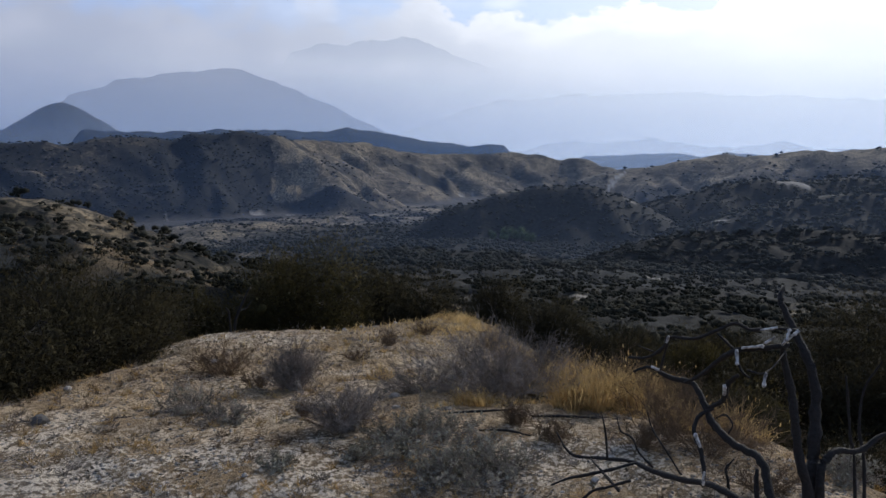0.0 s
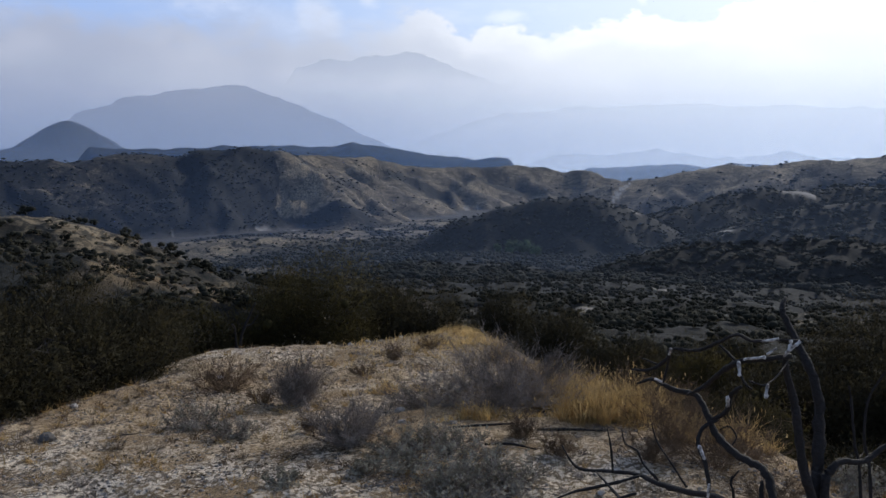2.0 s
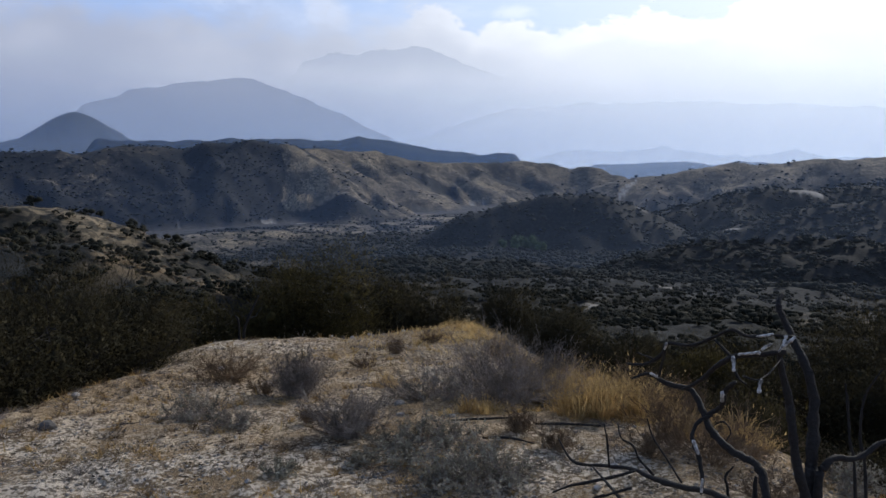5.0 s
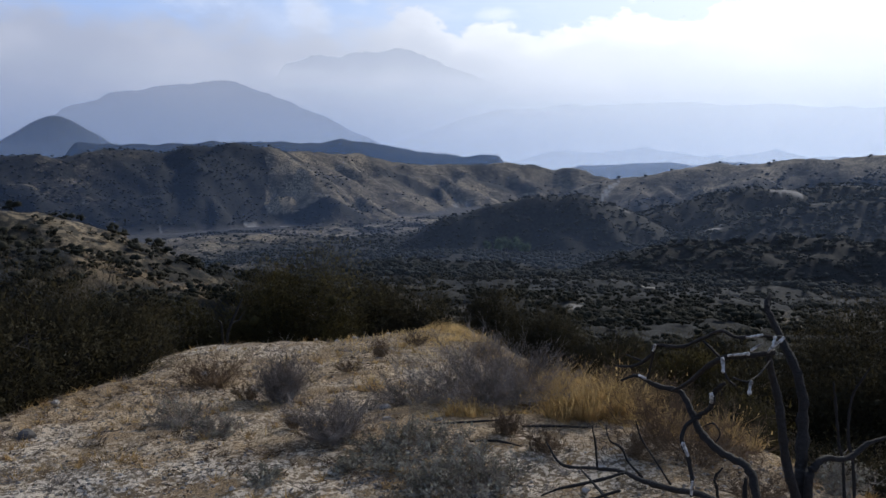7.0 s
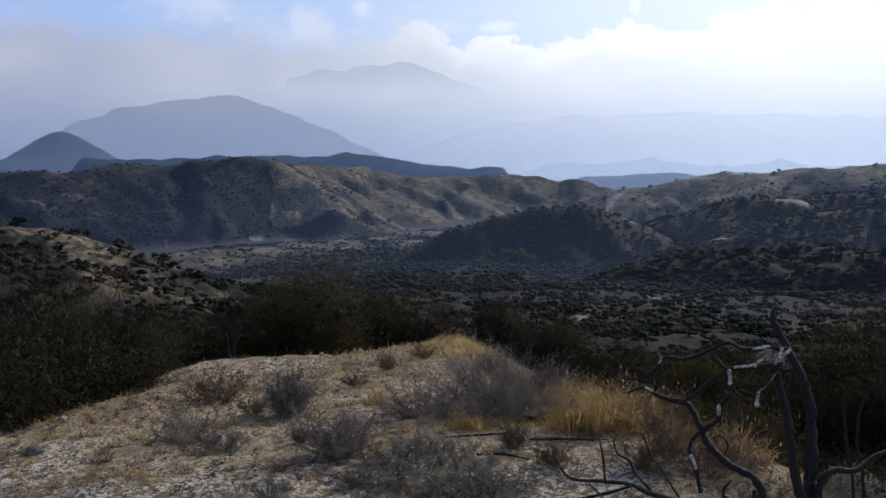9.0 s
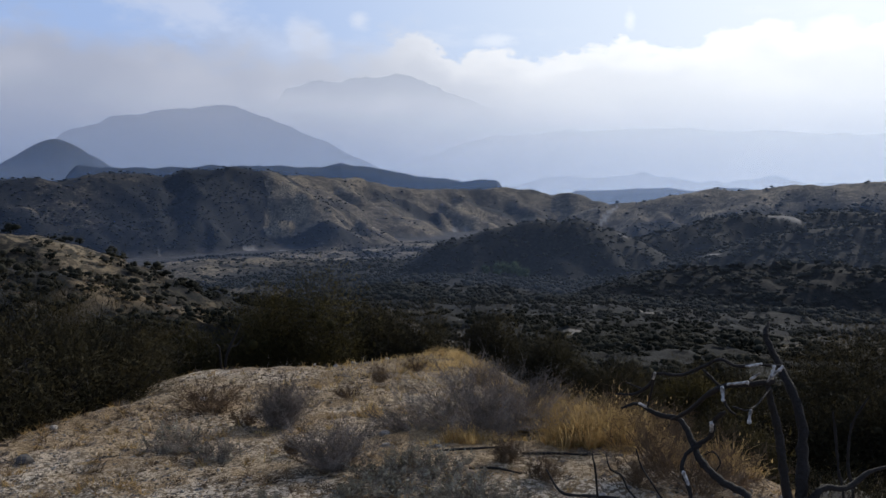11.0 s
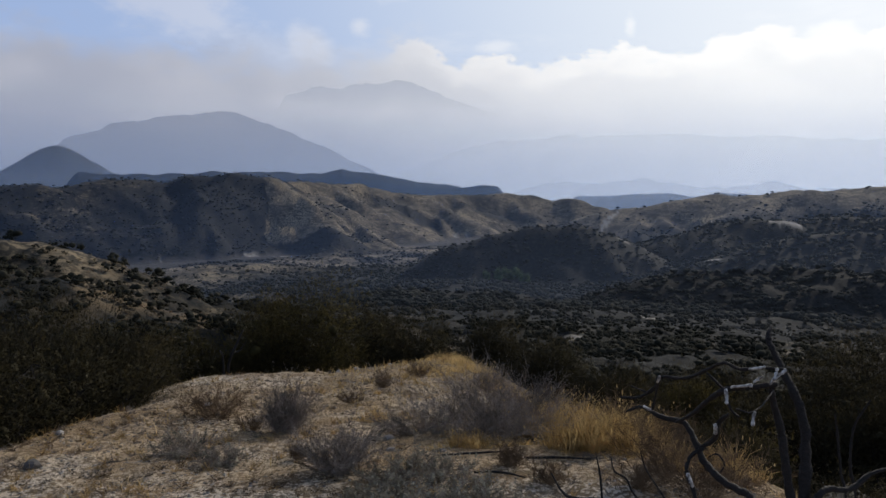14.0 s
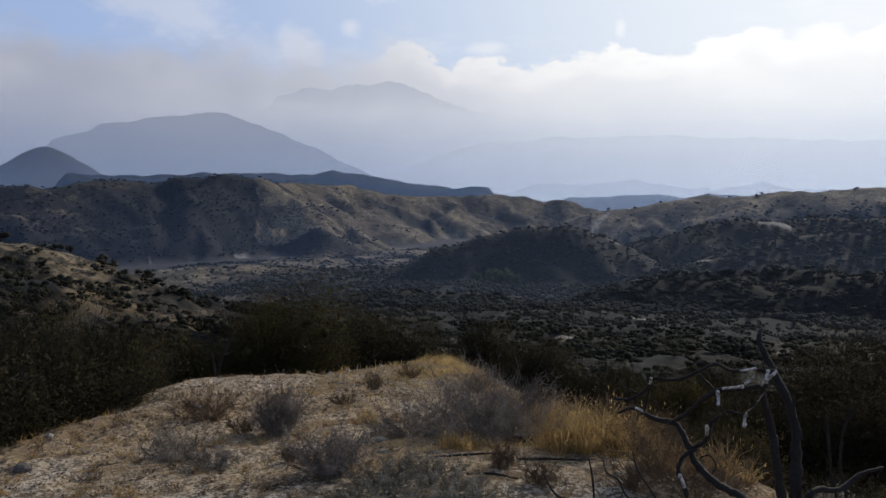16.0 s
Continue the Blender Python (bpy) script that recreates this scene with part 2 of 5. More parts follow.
# crest lines: points of x, y, z; then the fall of the sides, the rounding of the crest, the depth of the gullies, their size
RIDGES = [
    ([(-628, 1361, 43), (-543, 1398, 39), (-451, 1430, 41), (-418, 1440, 47), (-384, 1449, 43), (-334, 1462, 46), (-220, 1483, 40),
      (-183, 1488, 49), (-145, 1492, 44), (-92, 1497, 36), (-43, 1499, 24), (17, 1499, 21), (114, 1475, 15.5), (122, 1466, -0.5), (185, 1438, -14)],
     1.15, 8, 0.35, 90),
    ([(343, 1868, -26), (352, 1866, -6), (453, 1845, -4), (552, 1817, 0.3), (606, 1800, -7.5), (664, 1779, 1.6), (726, 1755, -3.5), (880, 1683, 6.5), (989, 1621, 11)],
     0.5, 10, 0.3, 110),
    ([(-520, 430, -2), (-373, 519, 4.6), (-327, 572, 9.9), (-308, 583, 9.2), (-291, 592, 7.6), (-266, 625, 13.8), (-232, 660, 13.1), (-213, 666, 17),
      (-179, 676, 19.2), (-151, 683, 16.4), (-148, 741, 13.4), (-88, 846, 12.6)], 0.5, 12, 0.5, 64),
    ([(-88, 846, 12.6), (-54, 871, 4.3), (-2, 917, -1.3), (60, 961, 0.3), (83, 981, 1.6), (128, 999, -2.8), (157, 1018, -9.5), (171, 992, -4.1), (195, 965, -14), (212, 939, -28)],
     0.45, 12, 0.5, 58),
    ([(129, 606, -27), (149, 622, -12), (165, 618, -11), (197, 619, -5.6), (228, 619, -0.2), (248, 600, -1.4), (278, 576, 3.3), (293, 568, 2), (322, 564, 4.9), (374, 531, 7.4), (520, 420, 10)],
     0.30, 16, 0.4, 60),
    ([(4, 359, -27), (12, 359, -22.6), (31, 358, -17.2), (46, 357, -14.3), (64, 354, -13.6), (75, 357, -17.2), (84, 360, -22.6), (96, 357, -28.5)],
     0.5, 9, 0.45, 28),
    ([(105, 427, -30), (128, 420, -23), (155, 411, -15), (168, 406, -12.3), (180, 401, -13.6), (187, 398, -17.6), (209, 409, -11), (229, 398, -12.3), (256, 381, -9.5), (400, 300, -4)],
     0.4, 10, 0.45, 34),
    ([(57, 222, -26.3), (72, 228, -22.8), (89, 233, -18.4), (107, 236, -14.3), (120, 235, -11.7), (134, 233, -9.5), (156, 220, -6.4), (260, 150, 0)],
     0.32, 10, 0.4, 26),
    ([(-120, 40, 3), (-57.5, 75.6, -2), (-47.5, 82.3, -3.3), (-44.7, 83.8, -3.5), (-41.5, 85.5, -4.4), (-39, 83.3, -5.6), (-34.5, 81, -7.9)], 0.42, 3, 0.3, 9),
    ([(-60, 20, 2.5), (-31.5, 41.4, -1.1), (-27.1, 46.7, -2.9), (-25.3, 49.9, -4.2), (-23.4, 53.1, -5.8), (-20.8, 56.3, -7.9)], 0.40, 2, 0.25, 6),
    ([(-1150, 1870, -20), (-969, 1975, 20), (-800, 2060, -10)], 0.35, 12, 0.2, 120),
]
BUTTE = (-969, 1975, 129)
# bare sandy patches: x, y, half length, half width, turn
BARE_PATCHES = [(41.6, 172, 3.4, 2.6, -25), (86, 352, 2, 2.5, 20), (136, 598, 21, 1.6, 58), (-134, 556, 26, 2.2, 5), (83, 231, 3, 1.5, 0), (181, 396, 8, 3, -30),
                (-15, 790, 38, 9, 14), (-215, 505, 20, 4, 20), (35, 178, 4, 1.2, 10), (42, 151, 3, 0.8, 0), (17.7, 97, 1.5, 1.0, 0), (18, 119, 1.2, 1.0, 0)]
BASE_R = [0, 12, 16, 25, 45, 80, 120, 200, 350, 530, 800, 1200, 2000, 6000]
BASE_Z = [-3.0, -3.0, -3.3, -5.2, -9.0, -14.5, -19.5, -29, -38.5, -43.5, -44, -43, -42, -42]


def make_spurs():
    """Side ridges that run down from the far crests towards the valley: ends with heights, the fall of the sides."""
    rng = np.random.default_rng(41)
    spurs = []
    for index, gap, long, drop in ((2, 30, 120, 0.36), (3, 34, 130, 0.30), (4, 34, 110, 0.24), (6, 24, 60, 0.32), (7, 20, 60, 0.28)):
        line = np.array(RIDGES[index][0], dtype=float)
        legs = np.hypot(*(line[1:, :2] - line[:-1, :2]).T)
        way = np.concatenate([[0], np.cumsum(legs)])
        for s in np.arange(gap * 0.4, way[-1], gap):
            s = s + rng.uniform(-0.3, 0.3) * gap
            x, y, z = (np.interp(s, way, line[:, k]) for k in range(3))
            a = math.atan2(-y, -x) + rng.uniform(-0.75, 0.75)
            for step in range(3):
                size = long * rng.uniform(0.22, 0.42)
                bx, by, bz = x + size * math.cos(a), y + size * math.sin(a), z - size * drop * rng.uniform(0.6, 1.3)
                spurs.append((x, y, z - 1.0, bx, by, bz, rng.uniform(0.5, 0.8)))
                for _ in range(2):
                    b = a + rng.choice((-1, 1)) * rng.uniform(0.6, 1.1)
                    side, u = size * rng.uniform(0.4, 0.75), rng.uniform(0.3, 0.9)
                    mx, my, mz = x + (bx - x) * u, y + (by - y) * u, z + (bz - z) * u
                    spurs.append((mx, my, mz - 0.8, mx + side * math.cos(b), my + side * math.sin(b), mz - side * drop * rng.uniform(1.0, 1.5), rng.uniform(0.6, 0.9)))
                x, y, z, a = bx, by, bz, a + rng.uniform(-0.5, 0.5)
    return spurs


SPURS = make_spurs()
EDGE_Y = [-6, 0, 3, 5.4, 6.5, 8.5, 9.6, 10.4, 11.2, 12, 14, 16]
EDGE_LEFT = [-9, -8, -5, -3.2, -3.0, -3.0, -3.5, -3.4, -1.6, -0.8, 0.1, 0.25]
EDGE_RIGHT = [5, 4, 2.5, 1.5, 1.05, 0.8, 0.7, 0.62, 0.58, 0.55, 0.45, 0.3]


def soft(v, k):
    return np.where(v > 6 * k, v, k * np.log1p(np.exp(np.minimum(v, 6 * k) / k)))


def crest_field(x, y, line, fall=0.4, rounding=10.0):
    """For each place: the distance to a crest line, and how high its smooth side stands there."""
    near, high = np.full(x.shape, 1e9), np.full(x.shape, -1e9)
    for (ax, ay, az), (bx, by, bz) in zip(line, line[1:]):
        dx, dy = bx - ax, by - ay
        s = np.clip(((x - ax) * dx + (y - ay) * dy) / (dx * dx + dy * dy), 0, 1)
        d = np.hypot(x - ax - s * dx, y - ay - s * dy)
        near = np.minimum(near, d)
        high = np.maximum(high, az + s * (bz - az) - fall * (np.sqrt(d * d + rounding * rounding) - rounding))
    return near, high


def knoll_top(x, y):
    """The gravelly shelf on which the camera stands, falling away on all sides ahead."""
    z = -0.135 * soft(y - 4.2, 0.5)
    z = z - 0.62 * soft(np.interp(y, EDGE_Y, EDGE_LEFT) - x, 0.18) - 0.55 * soft(x - np.interp(y, EDGE_Y, EDGE_RIGHT), 0.22)
    z = z - 0.25 * soft(y - 14.0, 0.4)
    r = np.hypot(x, y)
    close = np.clip(1 - r / 60, 0, 1)
    crust = 0.35 + 0.65 * np.clip(0.5 + 0.9 * rough(x, y, 1.3, 15, 2), 0, 1)
    return z + close * (0.05 * rough(x, y, 1.6, 3) + 0.024 * rough(x, y, 0.30, 9, 3) + crust * 0.006 * rough(x, y, 0.075, 19, 2))


def spur_height(x, y):
    """How high the side ridges stand at each place."""
    high = np.full(x.shape, -1e9)
    wx, wy = x + 9 * rough(x, y, 45, 301, 3), y + 9 * rough(x, y, 45, 311, 3)
    for ax, ay, az, bx, by, bz, fall in SPURS:
        dx, dy = bx - ax, by - ay
        s = np.clip(((wx - ax) * dx + (wy - ay) * dy) / (dx * dx + dy * dy), 0, 1)
        d2 = (wx - ax - s * dx) ** 2 + (wy - ay - s * dy) ** 2
        np.maximum(high, az + s * (bz - az) - fall * (np.sqrt(d2 + 9) - 3), out=high)
    return high


def ground_height(x, y):
    r = np.hypot(x, y)
    z = np.interp(r, BASE_R, BASE_Z) + np.clip((r - 15) / 200, 0, 1) * 2.5 * rough(x, y, 60, 5) + np.clip((r - 14) / 40, 0, 1) * 0.6 * rough(x, y, 9, 21)
    flat = np.clip((r - 470) / 60, 0, 1)
    z = z * (1 - flat) + flat * (np.interp(r, BASE_R, BASE_Z) + 0.3 * rough(x, y, 60, 5))
    warp_x, warp_y = rough(x, y, 70, 401, 3), rough(x, y, 70, 411, 3)
    for line, fall, rounding, depth, size in RIDGES:
        d, side = crest_field(x, y, line, fall, rounding)
        down = fall * (np.sqrt(d * d + rounding * rounding) - rounding)
        fine_cut = 0.9 * depth * np.minimum(down, size * 0.16) * (1 - gullies(x + 0.2 * size * warp_x, y + 0.2 * size * warp_y, size * 0.3, int(size) + 40, 3))
        knobs = 0.022 * size * rough(x, y, size * 0.3, int(size) + 50, 3)
        spur = 0.30 * down * rough(x, y, size * 1.5, int(size) + 3, 3)
        cut = depth * np.minimum(down, size * 0.5) * (1.05 - gullies(x + 0.35 * size * warp_x, y + 0.35 * size * warp_y, size, int(size))) * 2.4
        z = np.maximum(z, side + spur - cut - fine_cut + knobs)
    hilly = (r > 150) & (r < 1150)
    if hilly.any():
        z[hilly] = np.maximum(z[hilly], spur_height(x[hilly], y[hilly]) + 0.9 * rough(x[hilly], y[hilly], 9, 88, 2))
    d = np.hypot(x - BUTTE[0], y - BUTTE[1])
    z = np.maximum(z, BUTTE[2] + 22 - np.sqrt((0.68 * d) ** 2 + 484) + 5 * rough(x, y, 60, 4) * np.clip(d / 60, 0, 1) + 0.3 * np.maximum(d - 130, 0))
    z = z + np.clip((r - 22) / 20, 0, 1) * np.clip((300 - r) / 150, 0, 1) * 0.28 * rough(x, y, 4.5, 77, 3)
    return np.where(r < 70, np.maximum(z, knoll_top(x, y)), z)


def fields(x, y):
    """What covers the ground: bare pale soil, golden grass, dense brush with cloud shade mixed in, the dry wash; each
    from 0 to 1.
    """
    r, turn = np.hypot(x, y), np.degrees(np.arctan2(x, y))
    far = np.clip((r - 12) / 10, 0, 1)
    pale = np.exp(-(((x + 1.3) / 1.3) ** 2 + ((y - 3.7) / 0.9) ** 2)) + np.exp(-(((x - 0.7) / 0.6) ** 2 + ((y - 4.0) / 0.6) ** 2)) + np.exp(-(((x + 3.0) / 0.9) ** 2 + ((y - 9.6) / 0.8) ** 2))
    pale = np.clip(1.1 * pale + 0.08 + 0.45 * rough(x, y, 0.9, 40), 0, 1) * (1 - far)
    # brush: real scrub, plus cloud shade put into the ground colour
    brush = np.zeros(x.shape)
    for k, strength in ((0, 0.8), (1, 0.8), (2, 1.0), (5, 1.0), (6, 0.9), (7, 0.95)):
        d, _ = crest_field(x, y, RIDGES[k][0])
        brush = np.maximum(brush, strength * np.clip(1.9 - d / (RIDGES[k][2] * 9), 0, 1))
    # darker left of turn -12.3: a cloud's shade, painted as dense brush
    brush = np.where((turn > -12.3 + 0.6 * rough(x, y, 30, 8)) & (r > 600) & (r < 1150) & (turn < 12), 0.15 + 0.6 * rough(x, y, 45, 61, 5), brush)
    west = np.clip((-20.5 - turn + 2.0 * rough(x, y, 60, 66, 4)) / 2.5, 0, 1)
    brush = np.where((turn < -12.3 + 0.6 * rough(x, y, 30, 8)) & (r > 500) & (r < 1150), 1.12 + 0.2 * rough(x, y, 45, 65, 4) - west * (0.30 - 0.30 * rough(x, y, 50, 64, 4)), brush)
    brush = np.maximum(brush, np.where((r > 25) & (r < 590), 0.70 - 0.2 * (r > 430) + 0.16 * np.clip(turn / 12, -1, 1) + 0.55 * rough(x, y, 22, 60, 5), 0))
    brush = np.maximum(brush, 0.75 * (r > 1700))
    d, _ = crest_field(x, y, RIDGES[9][0])
    gold = np.clip(1.2 - d / 8, 0, 1) * np.clip(0.2 + 1.3 * rough(x, y, 3.5, 33), 0, 0.9)
    behind, _ = crest_field(x, y, RIDGES[8][0])
    gold = np.maximum(gold, 0.7 * np.clip(1.3 - behind / 9, 0, 1) * np.clip(0.05 + 1.2 * rough(x, y, 4.5, 37), 0, 0.8))
    top = np.exp(-(((x - 0.3) / 1.3) ** 2 + ((y - 11.5) / 2.6) ** 2)) + 0.8 * np.exp(-(((x - 1.7) / 0.9) ** 2 + ((y - 6.8) / 1.1) ** 2))
    gold = np.maximum(gold, np.clip(top * 1.4 + 0.5 * rough(x, y, 0.7, 35) * (top > 0.1), 0, 1))
    brush = brush * (1 - 0.35 * np.clip(1.2 - d / 8, 0, 1))
    floor = np.clip((-42.0 - ground_height(x, y)) / 1.0, 0, 1)
    wash = np.clip(ground_level_gap(x, y, r) * 2.0, 0, 1) * floor
    bare = np.zeros(x.shape)
    for bx, by, long, wide, lean in BARE_PATCHES:
        c, s = math.cos(radians(lean)), math.sin(radians(lean))
        u, v = ((x - bx) * c + (y - by) * s) / long, ((y - by) * c - (x - bx) * s) / wide
        bare = np.maximum(bare, np.clip(1.6 - (u * u + v * v) * (1 + 0.7 * bumps(x, y, wide * 0.7, 91)), 0, 1))
    bare = np.where((r > 480) & (turn < 4), bare * floor, bare)
    return pale, np.clip(gold, 0, 1), np.clip(brush, 0, 1) * (1 - bare), wash, far, bare


def ground_level_gap(x, y, r):
    turn = np.degrees(np.arctan2(x, y))
    return np.where((turn > -27) & (turn < 4), np.clip(1 - abs(r - (530 + 9.0 * np.maximum(turn + 22, 0))) / (75 + 20 * bumps(x, y, 40, 2)), 0, 1), 0)


def sheet(name, verts, faces, mat, smooth=True):
    mesh = bpy.data.meshes.new(name)
    verts, faces = np.asarray(verts, dtype=np.float32), np.asarray(faces, dtype=np.int32)
    count, corners = faces.shape
    mesh.vertices.add(len(verts))
    mesh.vertices.foreach_set("co", verts.ravel())
    mesh.loops.add(count * corners)
    mesh.loops.foreach_set("vertex_index", faces.ravel())
    mesh.polygons.add(count)
    mesh.polygons.foreach_set("loop_start", np.arange(0, count * corners, corners, dtype=np.int32))
    mesh.update(calc_edges=True)
    mesh.polygons.foreach_set("use_smooth", np.full(count, smooth))
    mesh.materials.append(mat)
    return mesh


def build_ground():
    turns = np.radians(np.concatenate([np.arange(-36, 36, 0.16), np.arange(36, 324, 3.0)]))
    reach = np.concatenate([[0.0, 0.8, 1.6], np.geomspace(2.4, 16, 400), np.geomspace(16.3, 4900, 440)])
    a, r = np.meshgrid(turns, reach)
    x, y = r * np.sin(a), r * np.cos(a)
    z = ground_height(x, y)
    rows_, cols = x.shape
    i, j = np.meshgrid(np.arange(rows_ - 1), np.arange(cols), indexing="ij")
    k = (j + 1) % cols
    faces = np.stack([i * cols + j, i * cols + k, (i + 1) * cols + k, (i + 1) * cols + j], -1).reshape(-1, 4)[:, ::-1]
    mesh = sheet("ground", np.stack([x, y, z], -1).reshape(-1, 3), faces, ground_material())
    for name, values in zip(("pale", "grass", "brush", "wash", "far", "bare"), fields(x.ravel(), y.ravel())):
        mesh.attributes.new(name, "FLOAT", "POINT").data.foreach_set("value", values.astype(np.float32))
    return tagged(new("ground", mesh), "dry gravelly hilltop and brushy hills around a valley", "ground", kind="structure")


build_ground()


# ---- the distance ----
def build_backdrop(name, label, distance, crest, colour, thick, foot, fade, seed):
    """A far mountain: turns and heights in degrees along its crest, at one distance."""
    turns = np.arange(crest[0][0], crest[-1][0], 0.06)
    high = np.interp(turns, [c[0] for c in crest], [c[1] for c in crest])
    high = high + 0.10 * rough(turns * 10, turns * 0, 9, seed, 5)
    levels = np.linspace(0, 1, 14)
    a, s = np.meshgrid(np.radians(turns), levels)
    floor = -45.0
    z = floor + (np.tan(np.radians(high))[None, :] * distance - floor) * s
    r = distance - (1 - s) * 260 + 40 * rough(np.degrees(a) * 20, s * 20, 12, seed + 5)
    verts = np.stack([r * np.sin(a), r * np.cos(a), z], -1).reshape(-1, 3)
    rows_, cols = a.shape
    i, j = np.meshgrid(np.arange(rows_ - 1), np.arange(cols - 1), indexing="ij")
    faces = np.stack([i * cols + j, i * cols + j + 1, (i + 1) * cols + j + 1, (i + 1) * cols + j], -1).reshape(-1, 4)
    ob = new(name, sheet(name, verts, faces, glowing_mountain_material(name, colour, thick, foot, fade)))
    return tagged(ob, label, "mountain", kind="structure")


# hazy tones of these mountains are emitted, not lit by the sun
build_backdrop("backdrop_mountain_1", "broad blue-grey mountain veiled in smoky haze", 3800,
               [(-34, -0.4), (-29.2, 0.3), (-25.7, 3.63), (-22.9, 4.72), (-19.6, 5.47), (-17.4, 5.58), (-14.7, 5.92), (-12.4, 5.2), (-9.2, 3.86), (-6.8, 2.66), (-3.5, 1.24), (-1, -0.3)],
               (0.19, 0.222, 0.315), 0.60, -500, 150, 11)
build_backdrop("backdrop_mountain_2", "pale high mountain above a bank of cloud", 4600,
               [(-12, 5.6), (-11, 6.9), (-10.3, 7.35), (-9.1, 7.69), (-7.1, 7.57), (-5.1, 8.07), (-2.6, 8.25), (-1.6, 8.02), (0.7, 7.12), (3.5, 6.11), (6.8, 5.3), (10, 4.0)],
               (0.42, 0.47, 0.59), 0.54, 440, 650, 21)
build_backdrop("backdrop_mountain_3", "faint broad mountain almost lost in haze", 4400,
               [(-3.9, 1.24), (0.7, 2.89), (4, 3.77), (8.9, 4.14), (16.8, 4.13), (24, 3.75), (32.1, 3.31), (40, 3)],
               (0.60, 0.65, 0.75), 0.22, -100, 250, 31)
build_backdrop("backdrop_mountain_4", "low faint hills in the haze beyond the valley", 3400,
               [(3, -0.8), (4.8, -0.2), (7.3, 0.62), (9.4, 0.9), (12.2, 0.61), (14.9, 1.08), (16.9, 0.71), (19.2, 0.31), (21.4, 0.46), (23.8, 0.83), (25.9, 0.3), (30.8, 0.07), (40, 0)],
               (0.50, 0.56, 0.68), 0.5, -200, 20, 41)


def build_haze(name, distance, low_z, high_z, thick, colour):
    turns = np.radians(np.arange(-60, 60.1, 3))
    verts = [(distance * math.sin(a), distance * math.cos(a), z) for z in (low_z, high_z) for a in turns]
    c = len(turns)
    faces = [(j, j + 1, c + j + 1, c + j) for j in range(c - 1)]
    ob = new(name, sheet(name, verts, faces, haze_material(name, colour, thick, high_z)))
    return tagged(ob, "thin bluish haze hanging over the valley", "haze", kind="structure")


build_haze("haze_5", 125, -60, 30, 0.03, (0.20, 0.25, 0.36))
build_haze("haze_4", 235, -60, 45, 0.065, (0.18, 0.26, 0.44))
build_haze("haze_1", 470, -60, 70, 0.05, (0.14, 0.26, 0.58))
build_haze("haze_2", 1080, -60, 170, 0.26, (0.27, 0.42, 0.76))
build_haze("haze_3", 1720, -60, 330, 0.30, (0.50, 0.63, 0.88))


# ---- brush on the slopes ----
def lump(rng, fine):
    """A knobbly closed lump of leaves about the origin: corners and faces."""
    bm = bmesh.new()
    bmesh.ops.create_icosphere(bm, subdivisions=fine, radius=1.0)
    v, f = np.array([p.co[:] for p in bm.verts]), np.array([[p.index for p in q.verts] for q in bm.faces])
    bm.free()
    return v * (1 + rng.uniform(-0.32, 0.26, (len(v), 1))) * np.array([1, 1, rng.uniform(0.65, 0.95)]), f


def leaf_cloud(rng, count, width, height, leaf, lobes=5, thin=0.5, fine=1, core=0.8, sprig=0.0):
    """An uneven crown of several leafy lobes: knobbly inner masses with small three-cornered leaf clumps all over and round them."""
    centre = np.stack([rng.uniform(-0.55, 0.55, lobes) * width, rng.uniform(-0.55, 0.55, lobes) * width, rng.uniform(0.25, 0.72, lobes) * height], -1)
    size = rng.uniform(0.30, 0.55, lobes)
    squash = np.array([width, width, height * 0.75])
    pick = rng.integers(0, lobes, count)
    way = rng.normal(size=(count, 3))
    way /= np.linalg.norm(way, axis=1)[:, None]
    out = rng.uniform(0.45, 1.0, count) ** thin * (1 + 0.22 * rng.normal(size=count))
    p = centre[pick] + way * (out * size[pick])[:, None] * squash
    p[:, 2] = np.maximum(p[:, 2], 0.03 * height)
    corners = rng.normal(size=(count, 3, 3)) * leaf * rng.uniform(0.6, 1.4, (count, 1, 1))
    corners -= 0.7 * (corners * way[:, None, :]).sum(2)[:, :, None] * way[:, None, :]
    if sprig:
        # narrow sprigs that point outwards and up
        rise = way * 0.7 + np.array([0, 0, 0.35]) + rng.normal(size=way.shape) * 0.6
        side = rng.normal(size=way.shape)
        corners = np.stack([side * leaf * 0.24, -side * leaf * 0.24 + rng.normal(size=way.shape) * leaf * 0.3, rise * (leaf * sprig * rng.uniform(0.5, 1.3, count))[:, None]], 1)
    verts, faces = [(p[:, None, :] + corners).reshape(-1, 3)], [np.arange(count * 3).reshape(-1, 3)]
    crown = [np.repeat(way + np.array([0, 0, 0.25]) + 0.22 * rng.normal(size=way.shape), 3, 0)]
    start = count * 3
    for k in range(lobes):
        v, f = lump(rng, fine)
        v = centre[k] + v * size[k] * core * squash
        v[:, 2] = np.maximum(v[:, 2], -0.05 * height)
        verts.append(v), faces.append(f + start), crown.append(v - centre[k])
        start += len(v)
    crown = np.concatenate(crown)
    return np.concatenate(verts), np.concatenate(faces), crown / (np.linalg.norm(crown, axis=1)[:, None] + 1e-9)


def crown_normals(mesh, way):
    mesh.attributes.new("crown", "FLOAT_VECTOR", "POINT").data.foreach_set("vector", np.asarray(way, dtype=np.float32).ravel())
    return mesh


